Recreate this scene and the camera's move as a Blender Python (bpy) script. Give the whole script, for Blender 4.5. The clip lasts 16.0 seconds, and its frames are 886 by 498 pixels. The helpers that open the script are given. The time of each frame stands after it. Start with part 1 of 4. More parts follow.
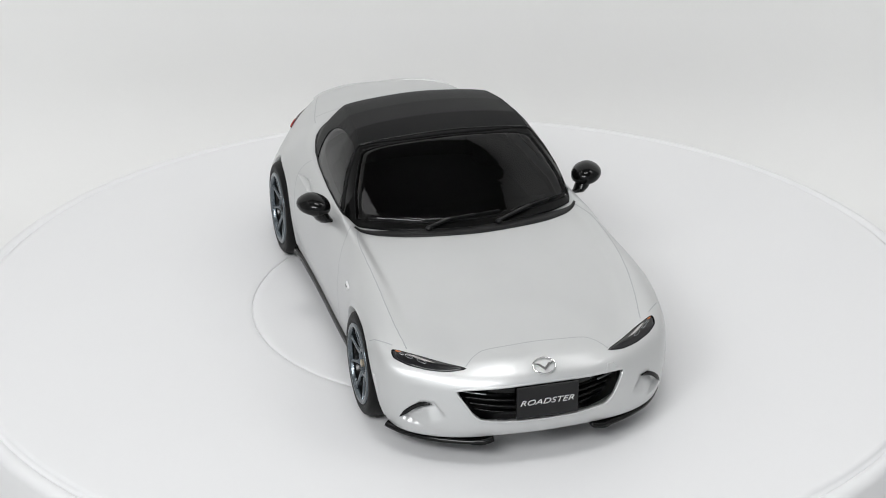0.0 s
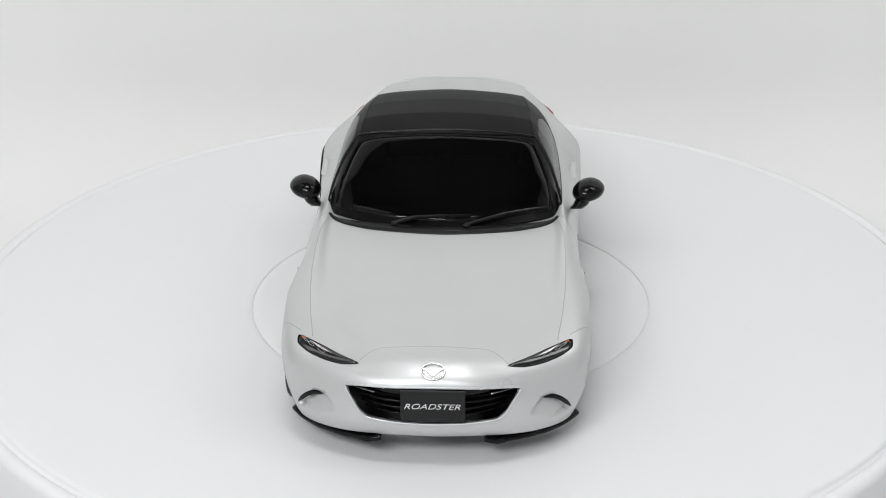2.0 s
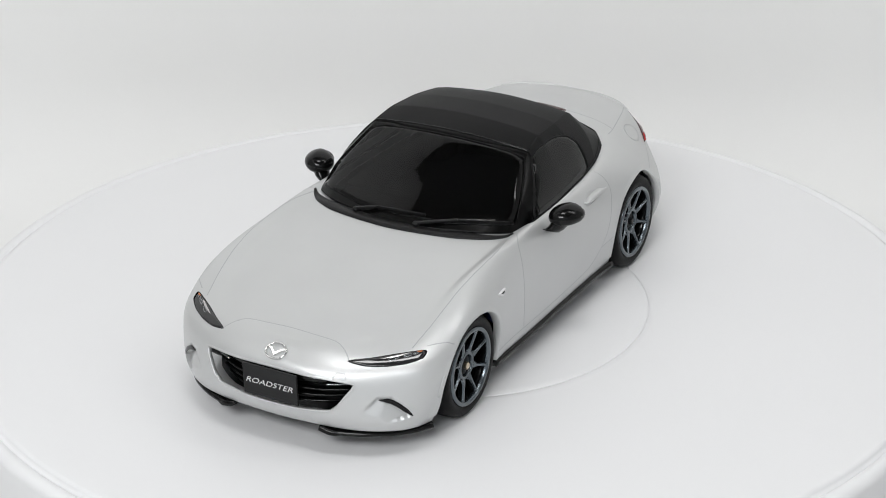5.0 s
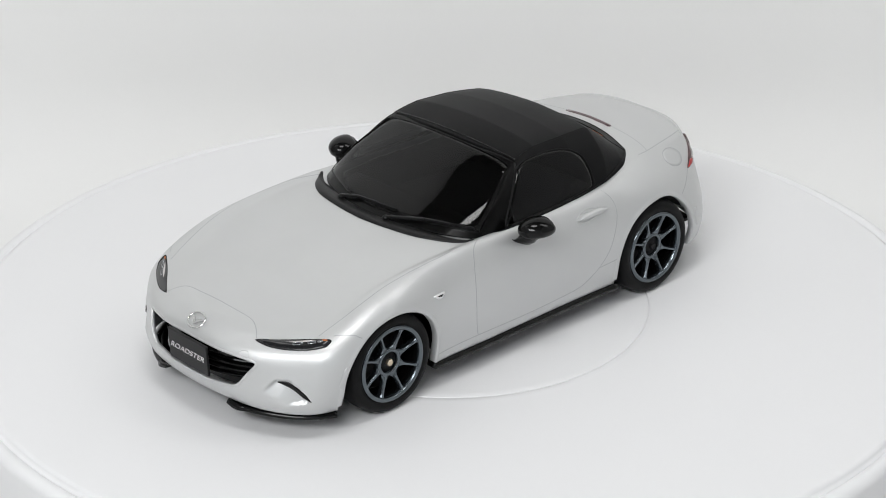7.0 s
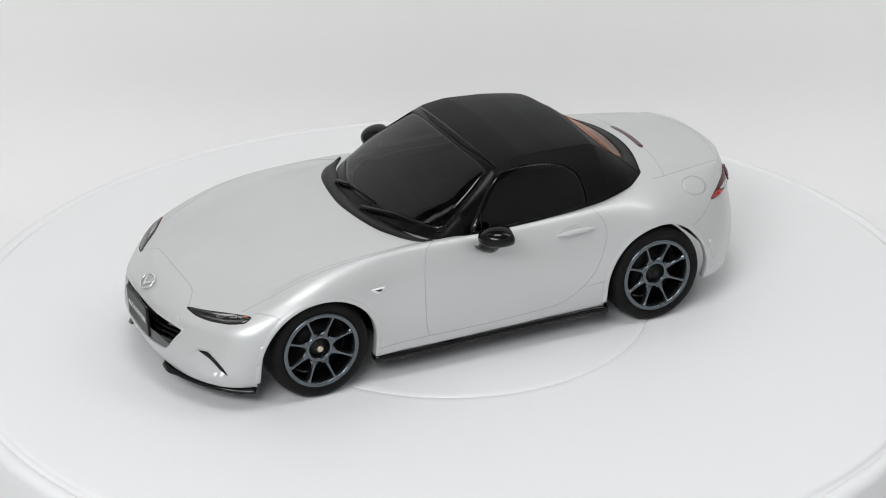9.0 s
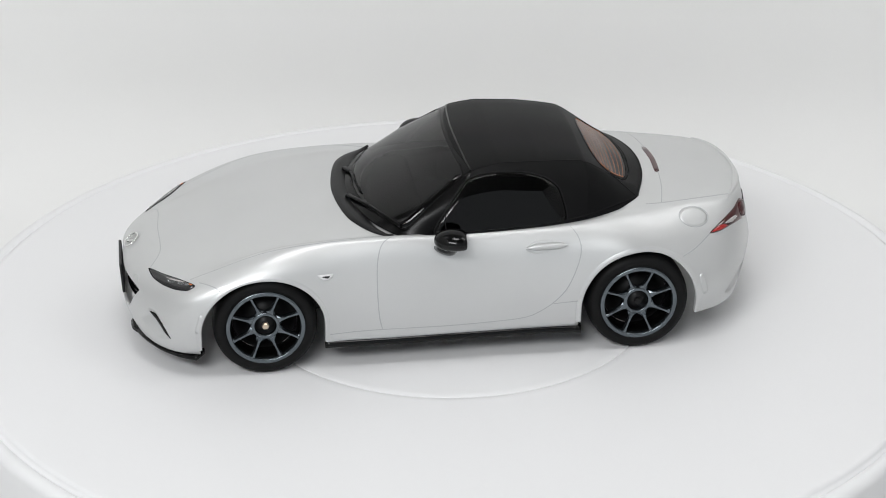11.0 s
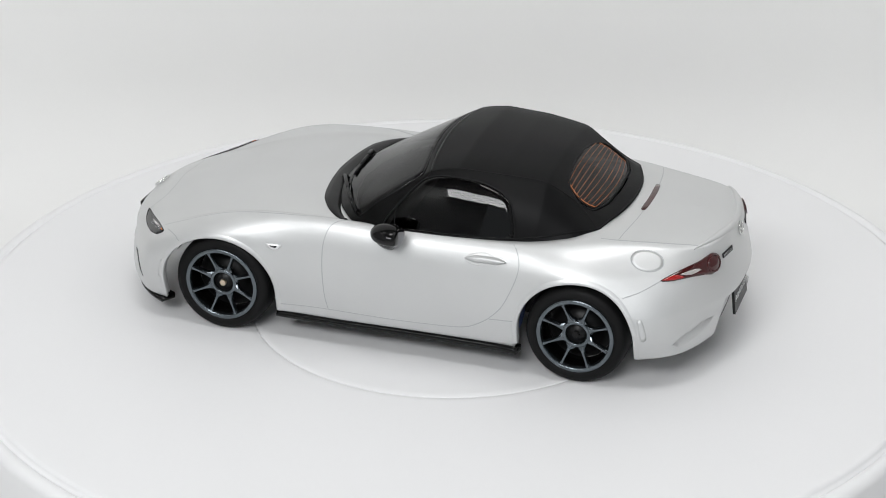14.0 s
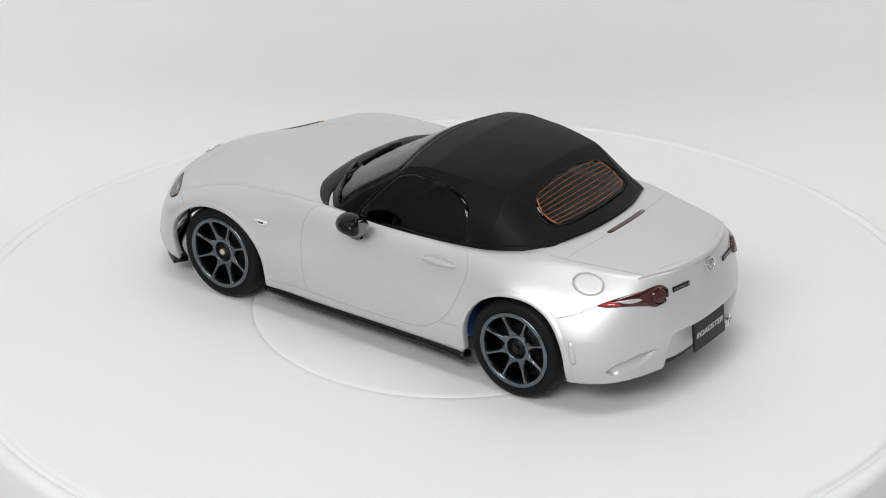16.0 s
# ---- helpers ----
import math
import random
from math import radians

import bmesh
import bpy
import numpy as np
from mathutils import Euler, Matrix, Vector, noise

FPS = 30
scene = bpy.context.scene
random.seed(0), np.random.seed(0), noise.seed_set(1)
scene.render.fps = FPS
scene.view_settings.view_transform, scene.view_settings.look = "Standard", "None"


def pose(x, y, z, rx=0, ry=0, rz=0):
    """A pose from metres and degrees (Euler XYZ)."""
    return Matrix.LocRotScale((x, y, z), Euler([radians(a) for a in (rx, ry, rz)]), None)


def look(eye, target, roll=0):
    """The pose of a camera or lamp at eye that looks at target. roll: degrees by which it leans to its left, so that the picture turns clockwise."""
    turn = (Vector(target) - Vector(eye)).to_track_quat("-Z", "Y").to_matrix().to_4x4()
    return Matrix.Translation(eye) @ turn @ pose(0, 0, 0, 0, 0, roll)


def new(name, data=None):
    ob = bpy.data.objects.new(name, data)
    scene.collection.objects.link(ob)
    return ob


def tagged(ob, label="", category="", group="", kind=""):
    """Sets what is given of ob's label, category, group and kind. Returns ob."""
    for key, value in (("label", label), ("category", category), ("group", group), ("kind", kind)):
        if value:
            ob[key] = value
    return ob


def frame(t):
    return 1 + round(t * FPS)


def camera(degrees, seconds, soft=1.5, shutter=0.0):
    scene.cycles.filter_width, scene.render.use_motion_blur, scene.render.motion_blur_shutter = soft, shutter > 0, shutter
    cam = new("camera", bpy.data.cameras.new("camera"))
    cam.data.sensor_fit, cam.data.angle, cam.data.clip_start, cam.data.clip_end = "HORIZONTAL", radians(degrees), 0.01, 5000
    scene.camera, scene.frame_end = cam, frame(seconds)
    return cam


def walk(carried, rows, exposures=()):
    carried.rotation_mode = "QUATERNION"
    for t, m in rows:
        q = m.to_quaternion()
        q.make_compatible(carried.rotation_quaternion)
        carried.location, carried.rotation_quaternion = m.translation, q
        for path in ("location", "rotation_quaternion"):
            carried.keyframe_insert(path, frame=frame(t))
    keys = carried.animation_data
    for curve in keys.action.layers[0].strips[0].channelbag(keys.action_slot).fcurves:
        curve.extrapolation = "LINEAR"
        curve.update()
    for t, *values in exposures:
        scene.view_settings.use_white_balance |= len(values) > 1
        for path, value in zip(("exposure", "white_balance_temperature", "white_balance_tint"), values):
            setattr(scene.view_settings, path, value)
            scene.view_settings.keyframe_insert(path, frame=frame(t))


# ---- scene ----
# A die-cast style model roadster turns on a white display turntable before a white backdrop, closed in by unseen grey
# walls and roof.
MM = 0.001

# ---- camera: fixed on a tripod ----
cam = camera(22.2048, 16.0, 1.0)
EYE = pose(0.0, -0.512565, 0.258156, 90 - 25.4076, 0, 0.20387) @ pose(0, 0, 0, 0, 0, -0.30183)
walk(cam, [(0.0, EYE), (16.0, EYE)], [(0.0, 0.0), (16.0, 0.0)])


def turn_at(t):
    """Heading of the turntable in degrees."""
    return 214.57353 - 8.848026 * (t - 8) + 0.168852 * ((t - 8) / 8) ** 2


# ---- world and lamps ----
world = bpy.data.worlds.new("studio")
world.use_nodes = True
world.node_tree.nodes["Background"].inputs["Color"].default_value = (0.9, 0.95, 1.0, 1)
world.node_tree.nodes["Background"].inputs["Strength"].default_value = 0.65
scene.world = world


def area_lamp(name, m, sx, sy, watts, color):
    data = bpy.data.lights.new(name, "AREA")
    data.shape, data.size, data.size_y, data.energy, data.color = "RECTANGLE", sx, sy, watts, color
    ob = new(name, data)
    ob.matrix_world = m
    return ob


area_lamp("overhead_strip_light", look((0.0, -0.16, 0.62), (0, -0.02, 0)), 0.22, 0.10, 0.9, (1.0, 1.0, 1.0))
area_lamp("left_strip_light", look((-0.40, -0.02, 0.56), (0, 0.0, 0)), 0.09, 0.36, 0.22, (1.0, 1.0, 1.0))
area_lamp("right_strip_light", look((0.40, -0.02, 0.58), (0, 0.0, 0)), 0.09, 0.36, 0.62, (1.0, 1.0, 1.0))
area_lamp("front_panel_light", look((-0.30, -0.72, 0.63), (0, 0, 0.02)), 0.62, 0.20, 6.7, (0.98, 0.99, 1.0))





# ---- materials ----
def principled(name, color, rough=0.5, metal=0.0, coat=0.0, coat_rough=0.05, spec=0.5):
    mat = bpy.data.materials.new(name)
    mat.use_nodes = True
    b = mat.node_tree.nodes["Principled BSDF"]
    b.inputs["Base Color"].default_value = (*color, 1)
    b.inputs["Roughness"].default_value = rough
    b.inputs["Metallic"].default_value = metal
    b.inputs["Coat Weight"].default_value = coat
    b.inputs["Coat Roughness"].default_value = coat_rough
    b.inputs["Specular IOR Level"].default_value = spec
    return mat


def add_noise(mat, scale, amount, color_to=None, bump=0.0, bump_scale=None, rough=None):
    """Two-scale variation: slow colour drift and fine relief."""
    nt = mat.node_tree
    b = nt.nodes["Principled BSDF"]
    co = nt.nodes.new("ShaderNodeTexCoord")
    n = nt.nodes.new("ShaderNodeTexNoise")
    n.inputs["Scale"].default_value = scale
    n.inputs["Detail"].default_value = 5
    nt.links.new(co.outputs["Object"], n.inputs["Vector"])
    if color_to is not None:
        mix = nt.nodes.new("ShaderNodeMix")
        mix.data_type = "RGBA"
        mix.inputs["A"].default_value = b.inputs["Base Color"].default_value
        mix.inputs["B"].default_value = (*color_to, 1)
        ramp = nt.nodes.new("ShaderNodeMapRange")
        ramp.inputs["From Min"].default_value, ramp.inputs["From Max"].default_value = 0.35, 0.65
        ramp.inputs["To Max"].default_value = amount
        nt.links.new(n.outputs["Fac"], ramp.inputs["Value"])
        nt.links.new(ramp.outputs["Result"], mix.inputs["Factor"])
        nt.links.new(mix.outputs["Result"], b.inputs["Base Color"])
    if rough is not None:
        rr = nt.nodes.new("ShaderNodeMapRange")
        rr.inputs["To Min"].default_value, rr.inputs["To Max"].default_value = rough
        nt.links.new(n.outputs["Fac"], rr.inputs["Value"])
        nt.links.new(rr.outputs["Result"], b.inputs["Roughness"])
    if bump:
        n2 = nt.nodes.new("ShaderNodeTexNoise")
        n2.inputs["Scale"].default_value = bump_scale or scale * 8
        n2.inputs["Detail"].default_value = 3
        nt.links.new(co.outputs["Object"], n2.inputs["Vector"])
        bp = nt.nodes.new("ShaderNodeBump")
        bp.inputs["Strength"].default_value = bump
        bp.inputs["Distance"].default_value = 0.0002
        nt.links.new(n2.outputs["Fac"], bp.inputs["Height"])
        nt.links.new(bp.outputs["Normal"], b.inputs["Normal"])
    return mat


PAINT = add_noise(principled("pearl_white_paint", (0.545, 0.55, 0.548), 0.42, 0.55, 0.4, 0.09), 60, 0.5, (0.515, 0.521, 0.519), 0.1, 5600)
# flat grey standing in for the shade inside the shell's grooves
GAP_SHADE = principled("panel_gap_shade", (0.36, 0.37, 0.375), 0.5)
GLOSS_BLACK = principled("gloss_black_plastic", (0.002, 0.002, 0.002), 0.14, spec=0.25)
PIANO_BLACK = principled("dull_gloss_black", (0.0015, 0.0015, 0.0015), 0.25, spec=0.12)
SATIN_BLACK = add_noise(principled("satin_black_plastic", (0.005, 0.005, 0.0052), 0.4, spec=0.2), 90, 0.5, (0.009, 0.009, 0.0092), 0.08, 3000)
FABRIC = add_noise(principled("black_soft_top_cloth", (0.0030, 0.0030, 0.0033), 0.46, spec=0.10), 50, 0.6, (0.0055, 0.0055, 0.0055), 0.14, 5000)
MIRROR_GLASS = principled("dark_mirror_glass", (0.25, 0.25, 0.26), 0.05, 1.0)
RUBBER = add_noise(principled("tyre_rubber", (0.0045, 0.0045, 0.0047), 0.5, spec=0.12), 120, 0.6, (0.007, 0.007, 0.007), 0.2, 4000)
GUNMETAL = add_noise(principled("gunmetal_rim", (0.12, 0.138, 0.152), 0.22, 0.95), 200, 0.5, (0.155, 0.175, 0.19), 0.12, 6000)
CHROME = principled("chrome", (0.75, 0.75, 0.74), 0.12, 1.0)
SILVER_PAINT = principled("silver_lettering", (0.75, 0.75, 0.75), 0.3, 0.4)
WHITE_TABLE = add_noise(principled("white_turntable_plastic", (0.70, 0.70, 0.705), 0.5, spec=0.3), 14, 0.4, (0.685, 0.685, 0.69), 0.04, 1500)
UNSEEN_ROOF = add_noise(principled("grey_unseen_roof", (0.20, 0.20, 0.20), 0.85, spec=0.2), 6, 0.6, (0.17, 0.17, 0.17), 0.1, 900)
UNSEEN_WALL = add_noise(principled("pale_grey_unseen_wall", (0.5, 0.5, 0.5), 0.85, spec=0.2), 6, 0.6, (0.46, 0.46, 0.46), 0.1, 900)
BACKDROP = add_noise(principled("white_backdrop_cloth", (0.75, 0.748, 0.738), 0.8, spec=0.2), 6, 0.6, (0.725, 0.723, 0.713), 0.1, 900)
RED_LENS = principled("red_lamp_lens", (0.30, 0.006, 0.006), 0.08, 0, 0.35)
CLEAR_LENS = principled("clear_lamp_lens", (0.5, 0.48, 0.47), 0.15, 0.6, 0.6)
ORANGE = principled("orange_heater_wire", (0.45, 0.12, 0.02), 0.45)
DARK_RED = principled("deep_red_lens", (0.04, 0.001, 0.002), 0.08, 0, 0.35)
CHROME_DARK = principled("dark_chrome", (0.35, 0.36, 0.37), 0.15, 1.0)
BRASS = principled("brass_nut", (0.62, 0.52, 0.40), 0.3, 1.0)
CABIN_BLACK = principled("matt_black_cabin", (0.004, 0.004, 0.0042), 0.9, spec=0.1)
PLATE_BLACK = add_noise(principled("plate_black", (0.010, 0.010, 0.0105), 0.4, spec=0.25), 300, 0.4, (0.014, 0.014, 0.014))
BLUE_SLEEVE = principled("blue_battery_sleeve", (0.05, 0.11, 0.36), 0.3, 0.3)
DARK_LENS = principled("dark_lamp_interior", (0.010, 0.010, 0.011), 0.1, 0, 0.2)


def smoked_glass(name, tint, rough, ior):
    """A thin tinted pane: clear straight through, with a gloss from its surface."""
    mat = bpy.data.materials.new(name)
    mat.use_nodes = True
    nt = mat.node_tree
    nt.nodes.remove(nt.nodes["Principled BSDF"])
    clear = nt.nodes.new("ShaderNodeBsdfTransparent")
    clear.inputs["Color"].default_value = (*tint, 1)
    gloss = nt.nodes.new("ShaderNodeBsdfGlossy")
    gloss.inputs["Roughness"].default_value = rough
    fresnel = nt.nodes.new("ShaderNodeFresnel")
    fresnel.inputs["IOR"].default_value = ior
    mix = nt.nodes.new("ShaderNodeMixShader")
    nt.links.new(fresnel.outputs["Fac"], mix.inputs["Fac"])
    nt.links.new(clear.outputs["BSDF"], mix.inputs[1])
    nt.links.new(gloss.outputs["BSDF"], mix.inputs[2])
    nt.links.new(mix.outputs["Shader"], nt.nodes["Material Output"].inputs["Surface"])
    return mat


GLASS = smoked_glass("smoked_glazing", (0.11, 0.105, 0.10), 0.03, 1.38)


# ---- mesh helpers ----
def part(name, bm, material, parent=None, label="", smooth=True):
    me = bpy.data.meshes.new(name)
    bm.normal_update()
    bm.to_mesh(me)
    bm.free()
    if smooth:
        for p in me.polygons:
            p.use_smooth = True
    me.materials.append(material)
    ob = new(name, me)
    if parent is not None:
        ob.parent = parent
    if label:
        tagged(ob, label)
    return ob


def spline(rows, us):
    """Natural cubic through rows (n, d) with unit steps, taken at us."""
    y = np.asarray(rows, float)
    n = len(y)
    A = np.zeros((n, n))
    r = np.zeros_like(y)
    A[0, 0] = A[-1, -1] = 1
    for i in range(1, n - 1):
        A[i, i - 1:i + 2] = 1, 4, 1
        r[i] = 6 * (y[i + 1] - 2 * y[i] + y[i - 1])
    m = np.linalg.solve(A, r)
    us = np.asarray(us, float)
    i = np.clip(us.astype(int), 0, n - 2)
    t = (us - i)[:, None]
    return ((1 - t) ** 3 - (1 - t)) * m[i] / 6 + (t ** 3 - t) * m[i + 1] / 6 + (1 - t) * y[i] + t * y[i + 1]


def tight(rows, us):
    """Between a spline and straight runs, for taut shapes with visible corners."""
    y = np.asarray(rows, float)
    us = np.asarray(us, float)
    i = np.clip(us.astype(int), 0, len(y) - 2)
    t = (us - i)[:, None]
    lin = (1 - t) * y[i] + t * y[i + 1]
    return 0.32 * spline(rows, us) + 0.68 * lin


def mirror_y(a):
    a = np.array(a, float)
    return a * np.array([1, -1, 1])


def grid_bm(P, closed_u=False):
    """A bmesh from a grid of points (m, n, 3) in millimetres."""
    bm = bmesh.new()
    m, n = P.shape[:2]
    vs = [[bm.verts.new(P[i, j] * MM) for j in range(n)] for i in range(m)]
    for i in range(m if closed_u else m - 1):
        for j in range(n - 1):
            k = (i + 1) % m
            bm.faces.new((vs[i][j], vs[k][j], vs[k][j + 1], vs[i][j + 1]))
    return bm


def box_bm(bm, cx, cy, cz, sx, sy, sz, bevel=0.0, m=None):
    """Adds a box, in millimetres."""
    r = bmesh.ops.create_cube(bm, size=1.0)
    mat = (m or Matrix()) @ Matrix.Translation((cx * MM, cy * MM, cz * MM)) @ Matrix.Diagonal((sx * MM, sy * MM, sz * MM, 1))
    bmesh.ops.transform(bm, matrix=mat, verts=r["verts"])
    if bevel:
        es = list({e for v in r["verts"] for e in v.link_edges})
        bmesh.ops.bevel(bm, geom=es, offset=bevel * MM, segments=2, affect="EDGES", profile=0.5)
    return bm


def lathe_bm(profile, n=64, axis="Y"):
    """Spins a profile of (radius, offset) in millimetres about the axis."""
    bm = bmesh.new()
    rings = []
    for i in range(n):
        a = 2 * math.pi * i / n
        ring = []
        for r, o in profile:
            p = (r * math.cos(a), o, r * math.sin(a)) if axis == "Y" else (r * math.cos(a), r * math.sin(a), o)
            ring.append(bm.verts.new(Vector(p) * MM))
        rings.append(ring)
    for i in range(n):
        a, b = rings[i], rings[(i + 1) % n]
        for j in range(len(profile) - 1):
            bm.faces.new((a[j], b[j], b[j + 1], a[j + 1]))
    bmesh.ops.remove_doubles(bm, verts=bm.verts, dist=1e-7)
    bmesh.ops.recalc_face_normals(bm, faces=bm.faces)
    return bm


# ---- the setting ----
def make_setting():
    # floor of the tent sweeping up into its back wall
    prof = [(-0.9, -0.062), (0.05, -0.062)]
    for i in range(13):
        a = radians(90 * i / 12)
        prof.append((0.14 + 0.05 * math.sin(a), -0.012 - 0.05 * math.cos(a)))
    prof += [(0.19, 0.35), (0.19, 0.7)]
    bm = bmesh.new()
    rows = [[bm.verts.new((x, y, z)) for y, z in prof] for x in np.linspace(-0.5, 0.5, 9)]
    for a, b in zip(rows, rows[1:]):
        for j in range(len(prof) - 1):
            bm.faces.new((a[j], b[j], b[j + 1], a[j + 1]))
    tagged(part("backdrop", bm, BACKDROP), "seamless white cloth backdrop of a light tent", "backdrop", kind="structure")
    # side walls are added out of view; their mid grey sets the paint's reflections
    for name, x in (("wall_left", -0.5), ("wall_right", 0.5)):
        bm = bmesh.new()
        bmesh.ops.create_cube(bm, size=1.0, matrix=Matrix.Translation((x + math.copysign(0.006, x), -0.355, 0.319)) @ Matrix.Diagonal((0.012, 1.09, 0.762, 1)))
        tagged(part(name, bm, UNSEEN_WALL, smooth=False), "unseen grey side wall added to tone reflections on the car", "wall", kind="structure")
    # roof added out of view, grey so that the glass mirrors something dark
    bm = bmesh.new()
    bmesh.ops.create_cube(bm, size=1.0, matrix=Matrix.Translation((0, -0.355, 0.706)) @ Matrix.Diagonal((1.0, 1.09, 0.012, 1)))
    tagged(part("ceiling", bm, UNSEEN_ROOF, smooth=False), "unseen grey roof that keeps reflections in the glass dark", "ceiling", kind="structure")


make_setting()


def make_turntable():
    base = tagged(new("turntable"), "round white plastic display turntable with a fine ring groove", "turntable")
    # outer body with a soft rounded rim
    disc = [(0.005, 0), (20, 0), (48, 0), (49.9, 0), (50.02, -0.06), (50.05, -0.4), (50.3, -0.4), (50.33, -0.06), (50.45, 0), (52, 0), (80, 0), (112, 0), (119.0, 0), (120.2, 0)]
    for i in range(9):
        a = radians(70 * i / 8)
        disc.append((120.2 + 1.3 * math.sin(a), -1.3 + 1.3 * math.cos(a)))
    disc += [(121.9, -1.3), (122.3, -1.3)]
    for i in range(13):
        a = radians(-50 + 140 * i / 12)
        disc.append((124.0 + 2.2 * math.sin(a), -2.9 + 2.2 * math.cos(a)))
    disc += [(126.2, -12), (125.0, -40), (118.0, -46), (0.005, -46)]
    part("platter", lathe_bm(disc, 256, "Z"), WHITE_TABLE, base, "white platter with a raised rounded rim")
    part("foot", lathe_bm([(0.005, -46), (80, -46), (80, -61.9), (0.005, -61.9)], 96, "Z"), WHITE_TABLE, base, smooth=False)
    return base


turntable = make_turntable()

# ---- the model car: design lines of its left half, front centre round to rear centre (mm) ----
BOTTOM = [(80.5, 0, 7.1), (79.9, 10, 7.1), (77.4, 20.2, 6.7), (71.9, 28.3, 6.3), (63.8, 31.8, 6), (49, 33, 6), (34, 32, 7), (20, 32, 7), (0, 32, 7), (-27, 32.5, 7), (-41, 33.2, 7), (-55.5, 31.6, 8), (-65.8, 26, 8.8), (-71.2, 13, 9), (-72.2, 0, 8.6)]
LOW = [(82, 0, 11), (81.4, 10, 11), (78.8, 19.5, 11), (73.2, 28.6, 10.5), (64.6, 33.4, 11), (49, 34.2, 12), (34, 32.6, 11), (20, 32.6, 11), (0, 32.6, 11), (-27, 33.2, 11), (-41, 33.8, 12), (-56, 33.1, 12.5), (-66.5, 26.3, 13.5), (-72.5, 13.5, 14.5), (-73.8, 0, 15)]
WAIST = [(81.5, 0, 18.5), (81, 10, 18.5), (77.5, 19.7, 18), (72.0, 28.3, 18), (64.8, 34.2, 18), (49, 34.9, 19), (34, 33.6, 18.5), (20, 33, 17.5), (0, 32.8, 17.5), (-27, 33.8, 18.5), (-41, 34.2, 20), (-56, 32.7, 19.3), (-66.8, 25.4, 19.5), (-73.5, 13, 19.5), (-75, 0, 19.5)]
HIGH = [(80, 0, 21.6), (79, 9.5, 21.6), (75.7, 18.3, 21.3), (70.7, 26.2, 21.6), (64.0, 32.6, 22.8), (49, 34.3, 26.3), (34, 32.9, 26.6), (20, 32.3, 26.5), (0, 31.8, 26.5), (-27, 32.2, 27), (-41, 32.6, 27.7), (-55, 28.0, 27.7), (-66, 22.9, 27.5), (-71.9, 12.4, 27.4), (-73.2, 0, 27.4)]
CREST = [(77.5, 0, 23.3), (76.5, 9, 23.3), (72.8, 17.2, 23.1), (67.4, 23.6, 23.6), (60.8, 28.4, 25.8), (48, 29.4, 30.3), (33, 29.5, 31.9), (18, 29.5, 32), (0, 28.8, 31.6), (-25, 28.6, 32.0), (-40, 26.7, 33.1), (-52.8, 22.9, 33.0), (-64.3, 19.7, 32.4), (-70.6, 12.2, 32.4), (-72, 0, 32.4)]
VALLEY = [(75.6, 0, 24.2), (74.3, 8, 24.3), (70.4, 15.5, 24.4), (64.6, 21.0, 24.9), (58.1, 24.8, 26.5), (46.5, 26.1, 29.75), (32, 26.7, 31.45), (17.5, 26.8, 31.6), (0, 26, 31.2), (-24, 25.6, 31.7), (-39, 23.9, 33.9), (-51.6, 20.4, 34.2), (-62.6, 17.2, 33.7), (-69, 10.4, 33.5), (-70.4, 0, 33.5)]
INNER = [(73.2, 0, 25), (71.5, 7, 25.1), (66.5, 13, 26.2), (60, 16.6, 27.2), (54, 18.6, 28.6), (43.5, 19.5, 30.6), (30, 20, 32.2), (17, 21, 31.6), (0, 20, 31.2), (-23, 19.5, 31.8), (-38, 19, 34.2), (-50, 15.8, 35.1), (-60, 12.9, 34.7), (-66, 8, 34.4), (-67, 0, 34.4)]
CENTRE = [(68, 0, 27), (66, 0, 27.6), (62, 0, 28.5), (57, 0, 29.2), (52, 0, 30.1), (42, 0, 31.5), (29, 0, 32.4), (15, 0, 32), (0, 0, 32), (-23, 0, 32.5), (-38, 0, 34), (-48, 0, 35.7), (-55, 0, 35.5), (-60, 0, 35.0), (-62, 0, 34.7)]

FRONT_AXLE, REAR_AXLE, HUB_Z = 48.65, -41.35, 12.2
ARCH_X, ARCH_Z = 14.3, {FRONT_AXLE: 13.5, REAR_AXLE: 14.1}


def arch_half(ax, dx):
    """Half width of a wheel arch: the front one reaches a little further forward."""
    return ARCH_X + 1.1 if ax == FRONT_AXLE and dx > 0 else ARCH_X


def shell_surface(nu, nv):
    """The skin as a grid: nu along the half outline, nv from the sill up to the centre line."""
    lines = []
    n = len(BOTTOM)
    us = np.linspace(4, n + 3, nu)
    for line in (BOTTOM, LOW, WAIST, HIGH, CREST, VALLEY, INNER, CENTRE):
        a = np.array(line, float)
        ext = np.concatenate([mirror_y(a[4:0:-1]), a, mirror_y(a[-2:-6:-1])])
        lines.append(spline(ext, us))
    L = np.stack(lines)
    out = np.empty((nu, nv, 3))
    vs = np.linspace(0, 7, nv)
    for i in range(nu):
        half = L[:, i]
        full = np.concatenate([half, mirror_y(half[-2::-1])])
        k = np.clip(vs.astype(int), 0, 13)
        f = (vs - k)[:, None]
        w = 0.08 + 0.22 * min(1, max(0, (us[i] - 14) / 1.5))
        out[i] = (1 - w) * spline(full, vs) + w * ((1 - f) * full[k] + f * full[k + 1])
    out[0, :, 1] = out[-1, :, 1] = 0
    out[:, -1, 1] = 0
    return out


